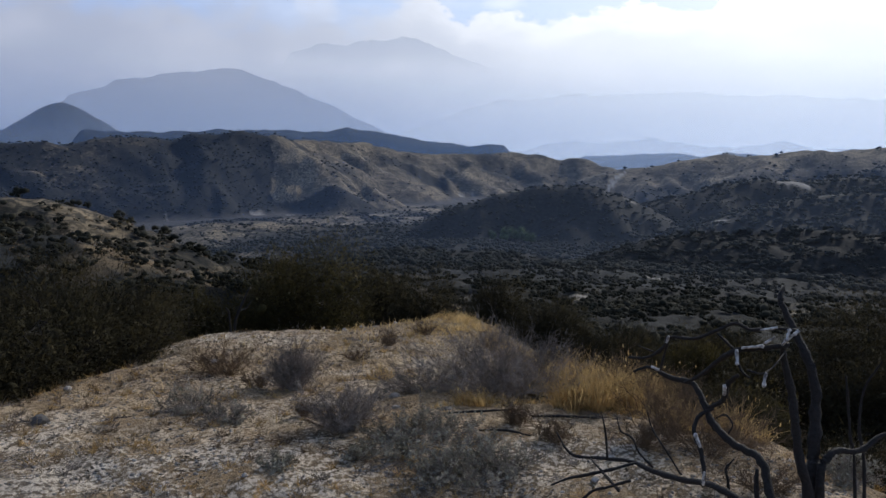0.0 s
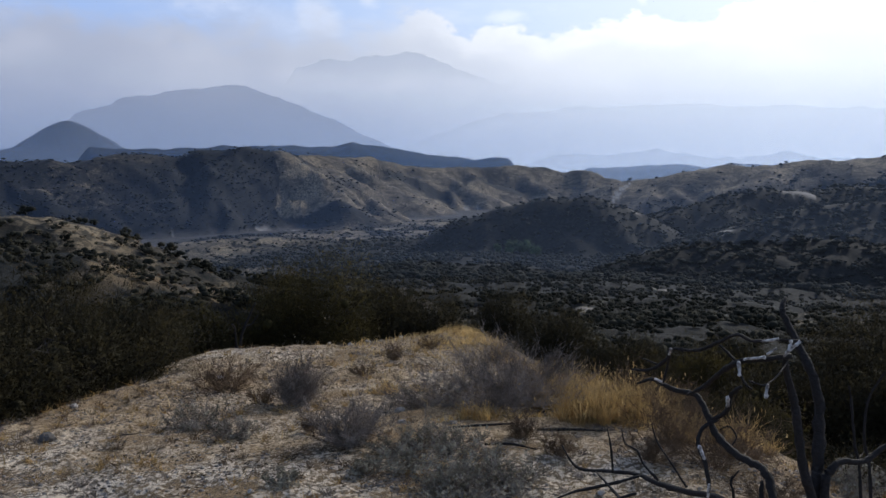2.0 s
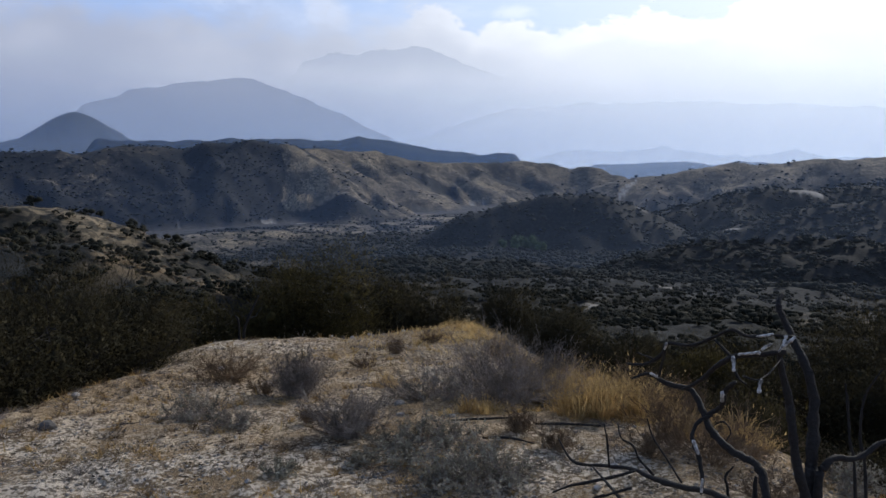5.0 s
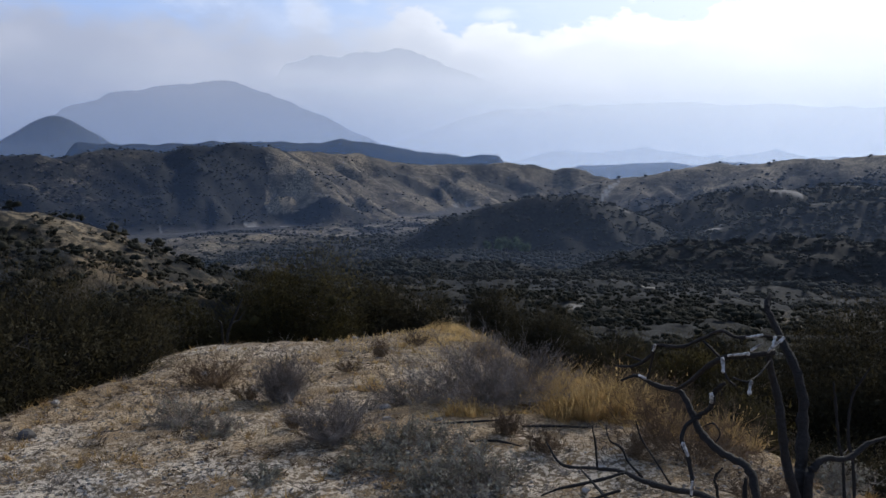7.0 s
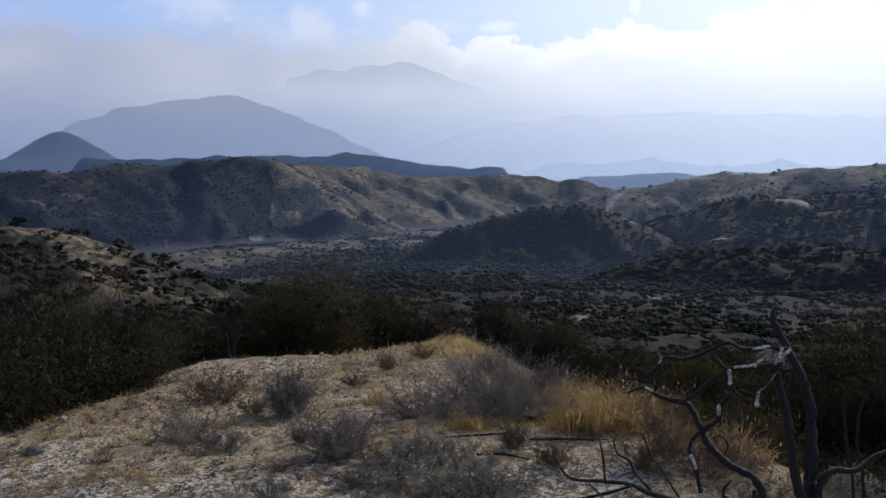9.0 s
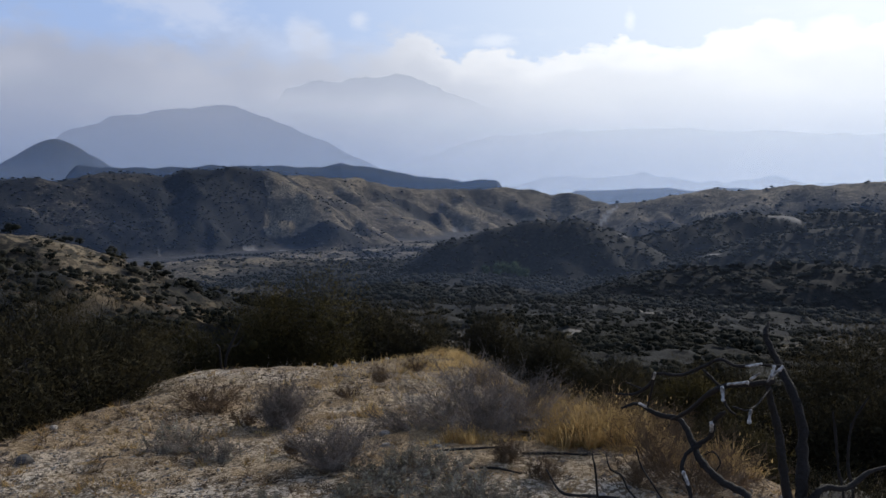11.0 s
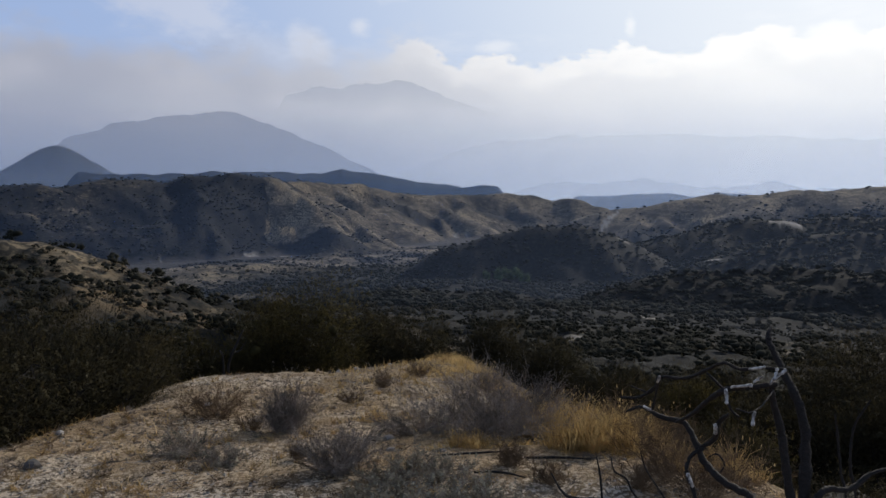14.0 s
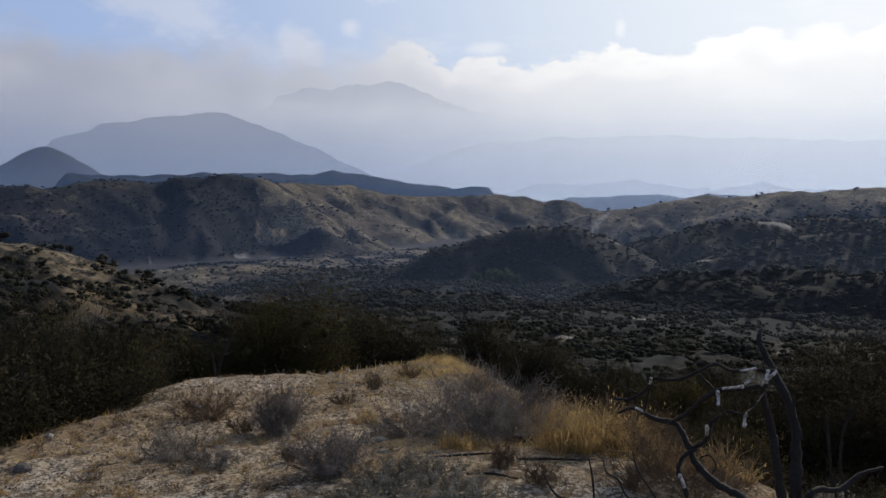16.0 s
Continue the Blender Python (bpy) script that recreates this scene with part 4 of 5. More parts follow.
# ---- near things: bushes beyond the edge of the shelf ----
def build_bushes():
    group = "bushes below the shelf"
    dark, olive = "dense dark green bush on the slope beside the shelf", "olive green bush with yellowish tips below the shelf"
    for k, (x, y, width, height, label, mat, leaves) in enumerate([
            (-4.15, 5.6, 2.0, 1.45, dark, DARK_BUSH, 12000), (-4.35, 7.3, 2.0, 1.75, dark, DARK_BUSH, 13000), (-3.95, 8.5, 1.7, 1.25, dark, DARK_BUSH, 11000),
            (-4.4, 10.2, 1.5, 1.25, dark, DARK_BUSH, 8000), (-5.6, 10.4, 2.6, 2.6, dark, DARK_BUSH, 12000), (-7.2, 9.0, 2.8, 2.8, dark, DARK_BUSH, 10000),
            (-5.2, 16.2, 2.2, 2.3, olive, OLIVE_BUSH, 9000), (-3.15, 16.7, 2.9, 3.2, olive, OLIVE_BUSH, 16000), (-1.9, 18.9, 2.2, 2.8, dark, DARK_BUSH, 9000),
            (-0.8, 20.6, 2.4, 2.8, dark, DARK_BUSH, 9000), (1.2, 19.6, 2.0, 2.5, dark, DARK_BUSH, 8000), (2.3, 16.0, 1.8, 1.7, dark, DARK_BUSH, 8000),
            (-4.7, 20.0, 2.4, 2.9, dark, DARK_BUSH, 8000), (6.5, 11.3, 1.7, 1.7, dark, DARK_BUSH, 8000), (4.2, 10.4, 1.7, 1.2, olive, OLIVE_BUSH, 7000),
            (3.6, 15.2, 1.8, 1.3, dark, DARK_BUSH, 7000), (5.6, 15.0, 2.0, 1.4, dark, DARK_BUSH, 7000), (4.9, 8.3, 1.6, 1.1, dark, DARK_BUSH, 7000),
            (8.4, 14.6, 3.0, 2.5, dark, DARK_BUSH, 7000), (6.9, 13.2, 2.4, 2.0, dark, DARK_BUSH, 7000), (5.3, 12.0, 2.0, 1.6, dark, DARK_BUSH, 6000), (3.5, 9.3, 1.5, 1.0, dark, DARK_BUSH, 5000),
            (4.7, 13.6, 1.8, 1.4, olive, OLIVE_BUSH, 5000), (7.6, 10.6, 2.2, 2.0, dark, DARK_BUSH, 6000), (-6.6, 13.4, 2.4, 2.5, olive, OLIVE_BUSH, 8000), (3.0, 12.2, 1.3, 1.0, dark, DARK_BUSH, 6000)]):
        leafy_bush("bush", x, y, width, height, label, mat, 100 + k, int(leaves * 3.2), 0.007 + 0.0008 * math.hypot(x, y), group)


build_bushes()


def build_dead_tree():
    tree = thing("dead_tree", -4.05, 14.4, level(-4.05, 14.4), "thin dead black tree between the bushes", "tree")
    branch("trunk", [(-4.083, 14.43, -3.083, 0.043), (-4.017, 14.45, -1.965, 0.0352), (-3.975, 14.46, -1.579, 0.035), (-3.843, 14.5, -1.254, 0.0279), (-3.712, 14.53, -0.963, 0.0139)], tree, CHAR)
    branch("branch", [(-4.062, 14.44, -2.408, 0.0354), (-4.094, 14.43, -1.516, 0.021), (-4.149, 14.41, -1.348, 0.014)], tree, CHAR)
    branch("twig", [(-3.909, 14.48, -1.417, 0.021), (-3.811, 14.61, -1.388, 0.0141), (-3.703, 14.64, -1.226, 0.007)], tree, CHAR)


build_dead_tree()


# ---- near things: the burned shrub ----
def build_burned_shrub():
    shrub = thing("burned_shrub", 1.13, 2.2, level(1.13, 2.2), "charred leafless shrub with crooked black limbs and bleached patches", "shrub")
    branch("trunk", [(1.15, 2.21, -0.05, 0.04), (1.136, 2.25, 0.547, 0.0262), (1.147, 2.28, 0.681, 0.0223), (1.165, 2.32, 0.846, 0.0198), (1.15, 2.35, 0.947, 0.0173), (1.131, 2.41, 1.025, 0.0149), (1.109, 2.46, 1.097, 0.0125), (1.108, 2.48, 1.13, 0.0113), (1.132, 2.51, 1.158, 0.0064)], shrub, CHAR)
    branch("trunk", [(1.11, 2.2, -0.05, 0.034), (1.102, 2.2, 0.534, 0.022), (1.07, 2.2, 0.675, 0.0179), (1.05, 2.21, 0.812, 0.0153), (1.039, 2.22, 0.897, 0.0151), (1.014, 2.22, 0.984, 0.0115), (1.003, 2.21, 1.04, 0.0091)], shrub, CHAR)
    branch("branch", [(1.15, 2.22, 0.2, 0.022), (1.143, 2.22, 0.613, 0.0147), (1.165, 2.23, 0.676, 0.0123), (1.202, 2.25, 0.696, 0.0111), (1.279, 2.26, 0.691, 0.0101), (1.354, 2.28, 0.731, 0.0076), (1.43, 2.29, 0.748, 0.0052)], shrub, CHAR)
    branch("branch", [(1.034, 2.19, 1.086, 0.0056), (0.965, 2.2, 1.088, 0.0045), (0.919, 2.24, 1.075, 0.0057), (0.886, 2.28, 1.086, 0.0057), (0.858, 2.35, 1.048, 0.0058), (0.812, 2.42, 1.004, 0.006), (0.757, 2.51, 0.987, 0.0061), (0.754, 2.55, 0.943, 0.0075), (0.711, 2.6, 0.893, 0.0051), (0.654, 2.64, 0.883, 0.0039)], shrub, CHAR)
    branch("twig", [(0.756, 2.51, 0.985, 0.0039), (0.755, 2.57, 0.886, 0.0041), (0.754, 2.59, 0.85, 0.0031)], shrub, CHAR)
    branch("twig", [(0.728, 2.58, 0.918, 0.004), (0.687, 2.63, 0.926, 0.002)], shrub, CHAR)
    branch("branch", [(1.013, 2.2, 1.038, 0.0102), (0.956, 2.2, 1.032, 0.009), (0.882, 2.24, 1.012, 0.0091), (0.853, 2.3, 0.968, 0.0092), (0.833, 2.41, 0.886, 0.0073), (0.8, 2.47, 0.842, 0.0049)], shrub, CHAR)
    branch("twig", [(0.875, 2.25, 1.011, 0.0045), (0.845, 2.31, 1.048, 0.0037)], shrub, CHAR)
    branch("branch", [(1.12, 2.19, -0.03, 0.024), (1.07, 2.17, 0.26, 0.0189), (1.002, 2.18, 0.49, 0.0157), (0.996, 2.25, 0.601, 0.0145), (0.99, 2.3, 0.651, 0.0147), (0.942, 2.38, 0.664, 0.0137), (0.899, 2.46, 0.704, 0.0126), (0.881, 2.51, 0.762, 0.0115), (0.857, 2.56, 0.813, 0.0103), (0.791, 2.6, 0.821, 0.009), (0.734, 2.65, 0.844, 0.0065), (0.686, 2.69, 0.816, 0.004)], shrub, CHAR)
    branch("branch", [(0.89, 2.51, 0.737, 0.0089), (0.915, 2.43, 0.795, 0.0087), (0.911, 2.38, 0.865, 0.0085), (0.926, 2.34, 0.906, 0.006)], shrub, CHAR)
    branch("branch", [(0.904, 2.48, 0.752, 0.0076), (0.858, 2.48, 0.723, 0.0076), (0.836, 2.46, 0.681, 0.0076), (0.852, 2.44, 0.627, 0.0088), (0.858, 2.41, 0.558, 0.0063), (0.855, 2.41, 0.505, 0.0038)], shrub, CHAR)
    branch("twig", [(0.908, 2.46, 0.725, 0.002), (0.928, 2.43, 0.745, 0.003), (0.94, 2.4, 0.722, 0.003), (0.928, 2.4, 0.694, 0.002)], shrub, CHAR)
    branch("twig", [(0.877, 2.23, 1.014, 0.0045), (0.873, 2.21, 0.982, 0.0045), (0.881, 2.19, 0.958, 0.0036), (0.893, 2.17, 0.949, 0.0027)], shrub, CHAR)
    branch("twig", [(0.998, 2.18, 1.025, 0.0027), (0.93, 2.1, 1.003, 0.0026), (0.872, 2.02, 1.008, 0.0017)], shrub, CHAR)
    branch("twig", [(0.868, 2.13, 0.984, 0.0026), (0.88, 2.07, 0.99, 0.0026), (0.874, 2.02, 1.005, 0.0033), (0.862, 2.0, 0.988, 0.0033)], shrub, CHAR)
    branch("branch", [(1.12, 2.21, -0.02, 0.022), (1.066, 2.21, 0.312, 0.0177), (1.014, 2.39, 0.43, 0.0143), (0.958, 2.58, 0.431, 0.0136), (0.921, 2.8, 0.358, 0.0132), (0.876, 3.03, 0.291, 0.0125), (0.826, 3.25, 0.245, 0.0099), (0.726, 3.42, 0.19, 0.0086), (0.621, 3.55, 0.154, 0.0071), (0.562, 3.66, 0.226, 0.0036)], shrub, CHAR)
    branch("twig", [(0.83, 3.19, 0.259, 0.0065), (0.697, 3.28, 0.18, 0.008), (0.584, 3.35, 0.124, 0.0068), (0.499, 3.38, 0.076, 0.0041)], shrub, CHAR)
    branch("twig", [(0.867, 3.03, 0.309, 0.0062), (0.809, 3.04, 0.371, 0.0049), (0.781, 3.05, 0.429, 0.0049), (0.736, 3.06, 0.456, 0.0037), (0.728, 3.1, 0.503, 0.0025)], shrub, CHAR)
    branch("twig", [(0.917, 2.82, 0.369, 0.0047), (0.864, 2.84, 0.453, 0.0035), (0.819, 2.89, 0.527, 0.0035), (0.802, 2.91, 0.591, 0.0023)], shrub, CHAR)
    branch("twig", [(0.753, 3.37, 0.208, 0.0054), (0.743, 3.37, 0.32, 0.0054), (0.726, 3.37, 0.41, 0.0027)], shrub, CHAR)
    branch("twig", [(0.736, 3.06, 0.196, 0.0076), (0.715, 3.22, 0.191, 0.0066), (0.688, 3.43, 0.182, 0.0041)], shrub, CHAR)
    branch("twig", [(0.767, 3.0, 0.267, 0.0074), (0.691, 3.07, 0.206, 0.0063), (0.64, 3.11, 0.172, 0.0064), (0.594, 3.14, 0.115, 0.0064)], shrub, CHAR)
    branch("branch", [(1.1, 2.32, 0.0, 0.02), (1.042, 2.38, 0.328, 0.0106), (1.035, 2.41, 0.473, 0.0091), (1.035, 2.42, 0.562, 0.0065)], shrub, CHAR)
    branch("branch", [(1.06, 2.6, -0.03, 0.013), (1.026, 2.61, 0.338, 0.007), (1.015, 2.61, 0.441, 0.0055), (1.006, 2.61, 0.482, 0.0055), (1.029, 2.6, 0.524, 0.0027)], shrub, CHAR)
    branch("branch", [(1.44, 2.5, 0.0, 0.012), (1.418, 2.53, 0.518, 0.0057), (1.401, 2.54, 0.636, 0.0056), (1.386, 2.55, 0.793, 0.0041), (1.377, 2.55, 0.842, 0.0027)], shrub, CHAR)
    branch("branch", [(1.56, 2.66, -0.05, 0.012), (1.544, 2.69, 0.45, 0.006), (1.521, 2.7, 0.596, 0.006), (1.529, 2.7, 0.746, 0.0044), (1.569, 2.67, 0.858, 0.0029)], shrub, CHAR)
    branch("bare_wood", [(1.027, 2.17, 1.089, 0.005), (0.999, 2.17, 1.065, 0.005), (0.987, 2.18, 1.043, 0.0033)], shrub, BARE_WOOD, "bleached wood where the bark has split off", 0.9)
    branch("bare_wood", [(1.002, 2.17, 1.092, 0.005), (0.989, 2.16, 1.061, 0.0049)], shrub, BARE_WOOD, "bleached wood where the bark has split off", 0.9)
    branch("bare_wood", [(0.964, 2.18, 1.067, 0.0049), (0.941, 2.19, 1.047, 0.0041)], shrub, BARE_WOOD, "bleached wood where the bark has split off", 0.9)
    branch("bare_wood", [(0.971, 2.18, 1.095, 0.0041), (0.929, 2.2, 1.084, 0.0033)], shrub, BARE_WOOD, "bleached wood where the bark has split off", 0.9)
    branch("bare_wood", [(0.936, 2.19, 1.039, 0.005), (0.886, 2.22, 1.024, 0.0042)], shrub, BARE_WOOD, "bleached wood where the bark has split off", 0.9)
    branch("bare_wood", [(0.898, 2.37, 0.862, 0.0071), (0.905, 2.39, 0.827, 0.0063)], shrub, BARE_WOOD, "bleached wood where the bark has split off", 0.9)
    branch("bare_wood", [(0.834, 2.44, 0.677, 0.0065), (0.844, 2.42, 0.641, 0.0065)], shrub, BARE_WOOD, "bleached wood where the bark has split off", 0.9)
    branch("bare_wood", [(0.855, 2.4, 0.563, 0.0056), (0.852, 2.4, 0.516, 0.0047)], shrub, BARE_WOOD, "bleached wood where the bark has split off", 0.9)
    branch("bare_wood", [(0.871, 2.22, 1.018, 0.0058), (0.867, 2.2, 0.981, 0.0058)], shrub, BARE_WOOD, "bleached wood where the bark has split off", 0.9)
    branch("bare_wood", [(0.866, 2.0, 1.013, 0.0053), (0.857, 1.99, 0.98, 0.0053)], shrub, BARE_WOOD, "bleached wood where the bark has split off", 0.9)
    branch("bare_wood", [(0.75, 2.49, 0.994, 0.0045), (0.748, 2.51, 0.969, 0.0046)], shrub, BARE_WOOD, "bleached wood where the bark has split off", 0.9)
    branch("bare_wood", [(0.734, 2.63, 0.852, 0.0048), (0.76, 2.61, 0.842, 0.0057)], shrub, BARE_WOOD, "bleached wood where the bark has split off", 0.9)


build_burned_shrub()


# ---- near things: dry plants on the shelf ----
def build_dry_plants():
    low = "low plants on the hilltop"
    dry_shrub("grey_shrub", -1.18, 5.9, 0.36, 0.46, "upright leafless grey shrub on bare soil", GREY_TWIG, None, 1, 110, 9, 0.0034, lean=0.75)
    dry_shrub("brown_shrub", -1.96, 6.65, 0.66, 0.36, "sparse brown twiggy shrub with spreading stems", BROWN_TWIG, None, 2, 60, 7, 0.0038, group=low, lean=0.85)
    dry_shrub("sagebrush", -1.74, 5.1, 0.36, 0.22, "low grey-green sagebrush on gravel", GREY_TWIG, SAGE, 3, 50, 8, 0.0032, 900, 0.007, low)
    dry_shrub("sagebrush", -1.41, 4.85, 0.24, 0.20, "low grey-green sagebrush on gravel", GREY_TWIG, SAGE, 4, 40, 8, 0.0032, 600, 0.007, low)
    dry_shrub("grey_shrub", -0.61, 4.5, 0.40, 0.38, "dark grey shrub with brown leaf litter at its foot", GREY_TWIG, None, 5, 60, 8, 0.0038, lean=0.8)
    dry_shrub("grey_shrub", 0.44, 5.6, 0.95, 0.54, "broad bushy grey shrub of fine dead twigs", GREY_TWIG, None, 6, 150, 10, 0.0036)
    dry_shrub("grey_shrub", 0.75, 6.2, 0.7, 0.34, "grey-brown twiggy shrub beside golden grass", BROWN_TWIG, None, 61, 100, 8, 0.0038)
    dry_shrub("grey_shrub", -0.14, 5.65, 0.66, 0.30, "low bushy grey shrub of fine dead twigs", GREY_TWIG, SAGE, 7, 80, 9, 0.003, 700, 0.007)
    for k, (x, y, width, height) in enumerate([(-0.14, 4.4, 0.36, 0.22), (0.03, 4.3, 0.38, 0.20), (-0.3, 4.3, 0.30, 0.16), (0.19, 3.72, 0.40, 0.25), (0.34, 3.8, 0.32, 0.2),
                                               (0.04, 3.78, 0.32, 0.2), (-0.23, 4.0, 0.22, 0.14), (-0.06, 3.7, 0.26, 0.16), (-0.86, 3.8, 0.17, 0.10), (0.18, 4.02, 0.34, 0.18),
                                               (-0.45, 4.02, 0.16, 0.10), (2.06, 3.72, 0.26, 0.24)]):
        dry_shrub("sagebrush", x, y, width * 0.8, height, "small grey-green sagebrush on pale gravel", GREY_TWIG, SAGE, 20 + k, 30, 6, 0.0030, 1200, 0.0055, low)
    for k, (x, y, width, height) in enumerate([(-0.84, 7.3, 0.24, 0.17), (-0.6, 8.4, 0.18, 0.30), (-0.92, 4.9, 0.12, 0.14), (0.44, 4.5, 0.16, 0.24), (0.62, 4.2, 0.16, 0.2), (-0.66, 4.6, 0.3, 0.16),
                                               (1.42, 3.98, 0.42, 0.42), (1.3, 4.3, 0.34, 0.40), (1.62, 4.1, 0.36, 0.34), (1.1, 4.05, 0.26, 0.24), (1.5, 3.4, 0.3, 0.2), (1.25, 5.2, 0.4, 0.5),
                                               (1.5, 5.0, 0.4, 0.45), (0.95, 6.2, 0.36, 0.45), (-1.5, 6.0, 0.16, 0.2), (-0.25, 9.4, 0.2, 0.25), (0.55, 8.6, 0.4, 0.35)]):
        dry_shrub("dry_weed", x, y, width, height, "small dry brown weed with bare stalks", BROWN_TWIG, None, 50 + k, 34, 7, 0.0030, group=low)
    gold = "golden grass on the hilltop"
    for k, (x, y, width, deep, height, count) in enumerate([(1.0, 4.9, 0.5, 0.4, 0.30, 1500), (1.25, 5.0, 0.5, 0.5, 0.34, 1500), (0.85, 5.5, 0.5, 0.6, 0.30, 1200), (1.1, 5.5, 0.5, 0.6, 0.36, 1200), (1.45, 5.3, 0.4, 0.5, 0.36, 900), (0.21, 5.05, 0.5, 0.25, 0.13, 600),
                                                            (0.48, 5.1, 0.3, 0.2, 0.11, 250), (-0.5, 6.3, 0.34, 0.3, 0.15, 400), (1.75, 4.5, 0.4, 0.4, 0.24, 400), (1.45, 4.5, 0.34, 0.3, 0.2, 300),
                                                            (0.9, 6.6, 0.4, 0.9, 0.24, 700), (0.78, 7.6, 0.4, 0.9, 0.22, 700), (0.66, 8.8, 0.4, 1.0, 0.2, 700), (0.45, 11.0, 0.9, 1.6, 0.2, 1100), (0.2, 12.6, 0.8, 1.4, 0.22, 1100), (-0.1, 10.0, 0.8, 1.2, 0.12, 800)]):
        grass_clump("grass_clump", x, y, width, deep, height, count, "dense clump of tall golden dry grass", GOLD_GRASS, 200 + k, gold, lean=0.45)


build_dry_plants()

rock(-2.55, 4.7, (0.075, 0.06, 0.045), "dark grey angular rock on straw-coloured grass", 1, DARK_STONE)
for k_, (x_, y_, s_) in enumerate([(-1.2, 11.15, 0.05), (-1.45, 11.1, 0.06), (-1.75, 11.0, 0.045), (-0.75, 11.8, 0.045), (-0.32, 5.0, 0.035), (0.03, 4.9, 0.03), (-0.35, 5.4, 0.05),
                                   (-2.9, 5.75, 0.04), (-2.2, 7.2, 0.05), (-1.0, 3.7, 0.025), (0.9, 3.9, 0.035), (0.75, 3.6, 0.03)]):
    rock(x_, y_, (s_, s_ * 0.8, s_ * 0.6), "pale weathered stone half sunk in the soil", 10 + k_)


def build_sticks():
    for x, y, length, turn in ((0.24, 4.75, 0.42, 0.05), (0.75, 4.6, 0.4, -0.1), (0.72, 5.3, 0.16, 0.9), (0.36, 4.3, 0.3, -0.2)):
        z = level(x, y)
        stick = thing("stick", x, y, z, "dead grey stick lying on the gravel", "stick")
        dx, dy = length / 2 * math.cos(turn), length / 2 * math.sin(turn)
        branch("wood", [(x - dx, y - dy, level(x - dx, y - dy) + 0.01, 0.007), (x, y, z + 0.018, 0.009), (x + dx, y + dy, level(x + dx, y + dy) + 0.012, 0.005)], stick, CHAR)


build_sticks()


# ---- near things: litter on the ground ----
def on_shelf(x, y, margin=0.0):
    return (x > np.interp(y, EDGE_Y, EDGE_LEFT) - margin) & (x < np.interp(y, EDGE_Y, EDGE_RIGHT) + margin) & (y < 14.5)


def build_litter():
    rng = np.random.default_rng(77)
    # gravel
    bits = []
    for _ in range(6):
        bm = bmesh.new()
        bmesh.ops.create_icosphere(bm, subdivisions=1, radius=1.0)
        p = np.array([v.co[:] for v in bm.verts]) * (1 + 0.22 * rng.normal(size=(len(bm.verts), 1))) * np.array([1, 0.8, 0.55])
        bits.append((p, np.array([[v.index for v in f.verts] for f in bm.faces])))
        bm.free()
    x, y, r = strewn(rng, 24000, 2.6, 12, -34, 34)
    keep = on_shelf(x, y, 0.3) & (rng.uniform(size=len(x)) < 0.35 + 0.6 * bumps(x, y, 0.8, 71))
    x, y = x[keep], y[keep]
    scatter("gravel", "pale and grey gravel strewn over the hilltop soil", np.stack([x, y, ground_height(x, y)], -1), 0.005 + 0.011 * rng.uniform(size=len(x)) ** 2.5, bits, STONE, rng, "gravel")
    # straw and short dry grass
    for name, label, count, mat, height, blade, seed, gold_only in (
            ("straw_litter", "short straw and dead stalks over the ground", 30000, STRAW, 0.035, 0.0016, 72, False),
            ("golden_stubble", "short golden grass along the crest of the shelf", 16000, GOLD_GRASS, 0.09, 0.0022, 73, True)):
        x, y, r = strewn(rng, count, 2.6 if not gold_only else 4.5, 14.5, -34, 34)
        gold = fields(x, y)[1]
        if gold_only:
            keep = on_shelf(x, y, 0.5) & (rng.uniform(size=count) < gold * 1.1 + 0.03)
        else:
            keep = on_shelf(x, y, 0.8) & (rng.uniform(size=count) < 0.45 + 0.7 * bumps(x, y, 0.6, seed))
        x, y, r = x[keep], y[keep], r[keep]
        verts, faces, _ = blades(rng, np.stack([x, y, ground_height(x, y) - 0.004], -1), height * (0.6 + 0.8 * rng.uniform(size=len(x))), blade * (0.6 + r / 7), 0.8 if not gold_only else 0.45)
        tagged(new(name, sheet(name, verts, faces, mat, False)), label, "dry grass", kind="stuff")


build_litter()


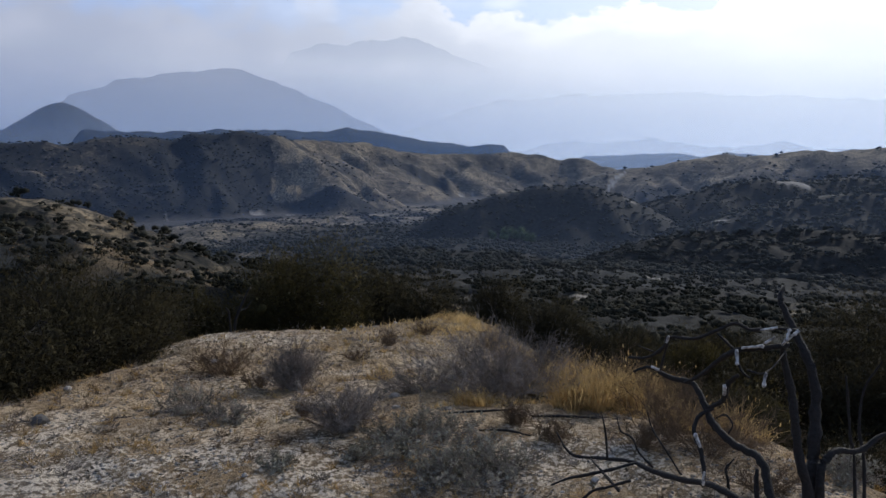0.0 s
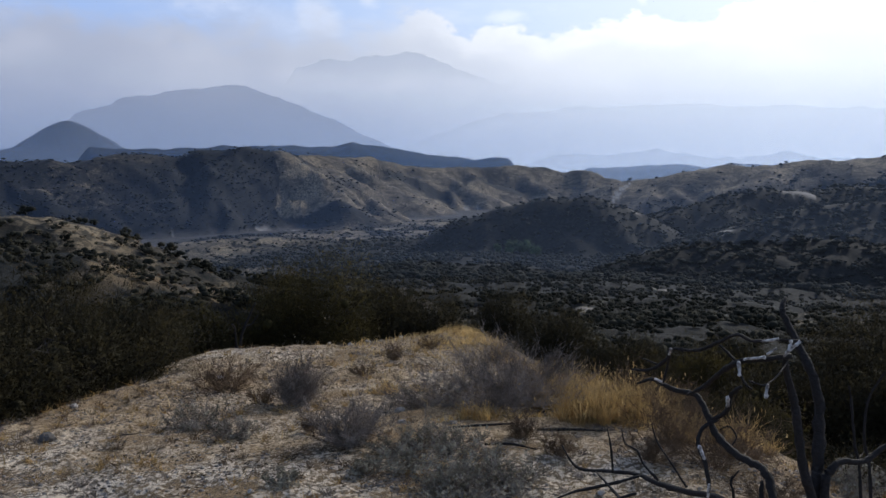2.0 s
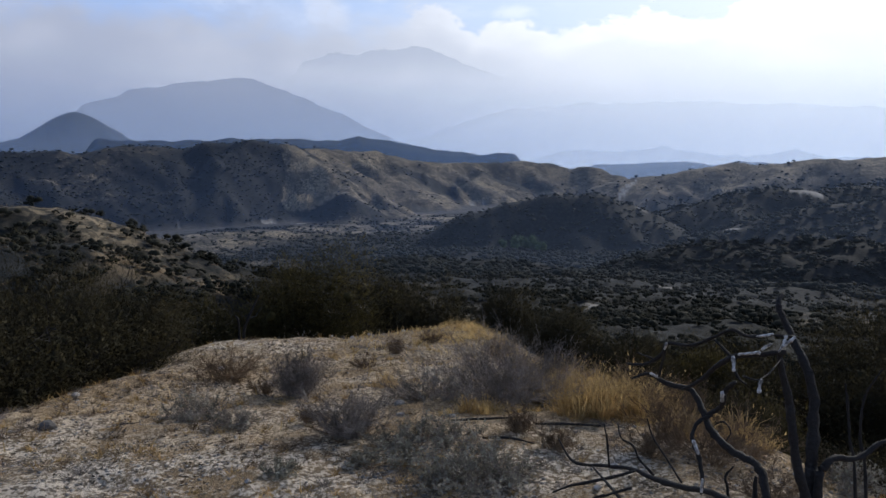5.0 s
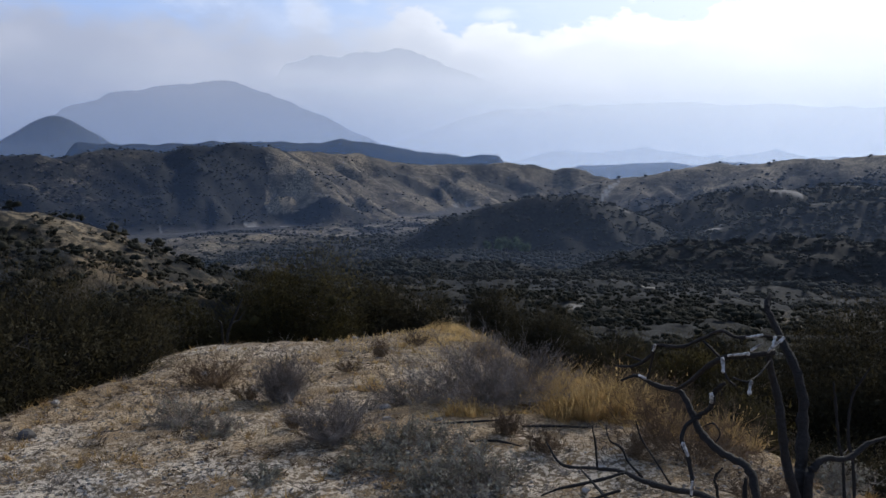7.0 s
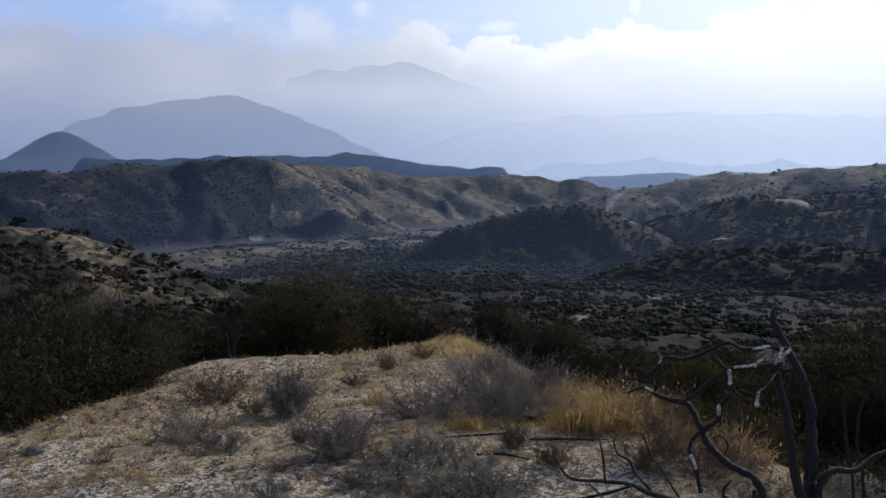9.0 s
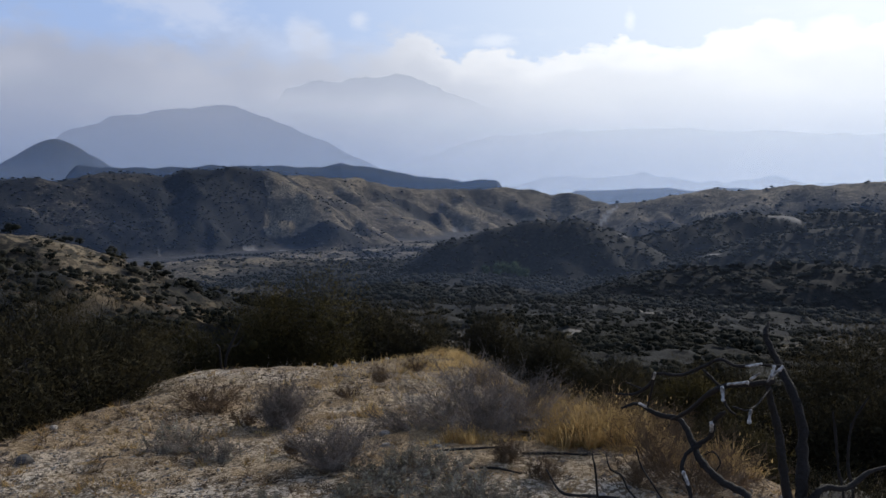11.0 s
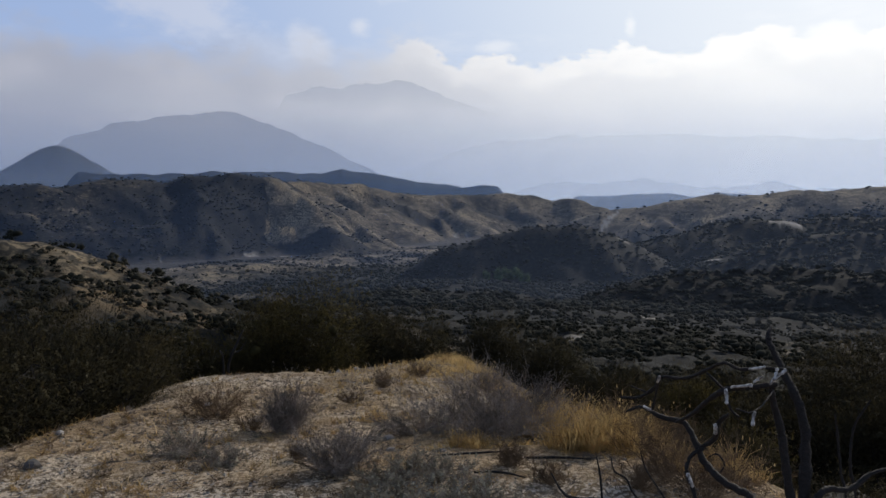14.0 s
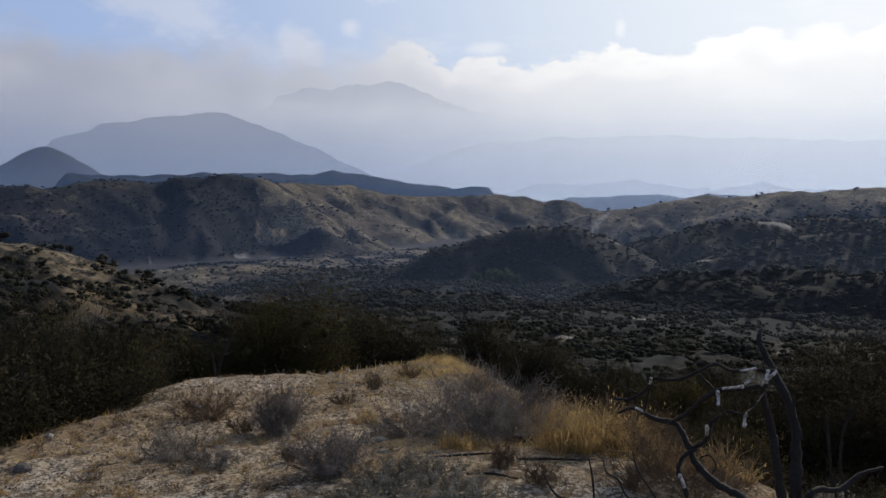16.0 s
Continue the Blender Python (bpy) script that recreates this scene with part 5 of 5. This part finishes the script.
def build_ground_plants():
    """Low dead weeds, straw tufts and dark leaf litter, too many and too small to count."""
    rng = np.random.default_rng(99)
    for name, label, count, mat, height, spread, wide, seed in (
            ("low_weeds", "tiny grey-brown dead weeds dotting the gravel", 900, BROWN_TWIG, 0.05, 0.9, 0.0016, 81),
            ("grey_weeds", "tiny grey dead weeds dotting the gravel", 900, GREY_TWIG, 0.045, 1.0, 0.0018, 82),
            ("straw_tufts", "small tufts of yellow straw on the hilltop", 700, GOLD_GRASS, 0.05, 0.8, 0.0016, 83)):
        x, y, r = strewn(rng, count * 2, 2.7, 13, -34, 34)
        keep = on_shelf(x, y, 0.2) & (rng.uniform(size=len(x)) < 0.4 + 0.8 * bumps(x, y, 1.1, seed))
        x, y, r = x[keep], y[keep], r[keep]
        each = 22
        at = np.repeat(np.stack([x, y, ground_height(x, y) - 0.004], -1), each, 0)
        size = np.repeat(height * rng.uniform(0.5, 1.5, len(x)), each)[:, None]
        way = rng.normal(size=at.shape) * np.array([spread, spread, 0.5]) + np.array([0, 0, 0.7])
        way[:, 2] = abs(way[:, 2])
        base = at + rng.normal(size=at.shape) * np.array([0.25, 0.25, 0]) * size
        tagged(new(name, sheet(name, *spikes(base, base + way * size * 0.8, np.repeat(wide * (0.6 + r / 8), each), rng), mat, False)), label, "weeds", kind="stuff")
    x, y, r = strewn(rng, 26000, 2.7, 12, -34, 34)
    keep = on_shelf(x, y, 0.2) & (rng.uniform(size=len(x)) < 0.35 + 0.7 * bumps(x, y, 0.7, 84))
    x, y, r = x[keep], y[keep], r[keep]
    at = np.stack([x, y, ground_height(x, y) + 0.004], -1)
    corners = at[:, None, :] + rng.normal(size=(len(x), 3, 3)) * np.array([1, 1, 0.35]) * (0.006 + 0.0012 * r)[:, None, None]
    tagged(new("leaf_litter", sheet("leaf_litter", corners.reshape(-1, 3), np.arange(len(x) * 3).reshape(-1, 3), LITTER, False)), "scraps of dark leaf and bark litter on the soil", "litter", kind="stuff")


LITTER = leafy("leaf_litter", (0.03, 0.024, 0.018), (0.24, 0.19, 0.135), 0.1, 2.0)
build_ground_plants()
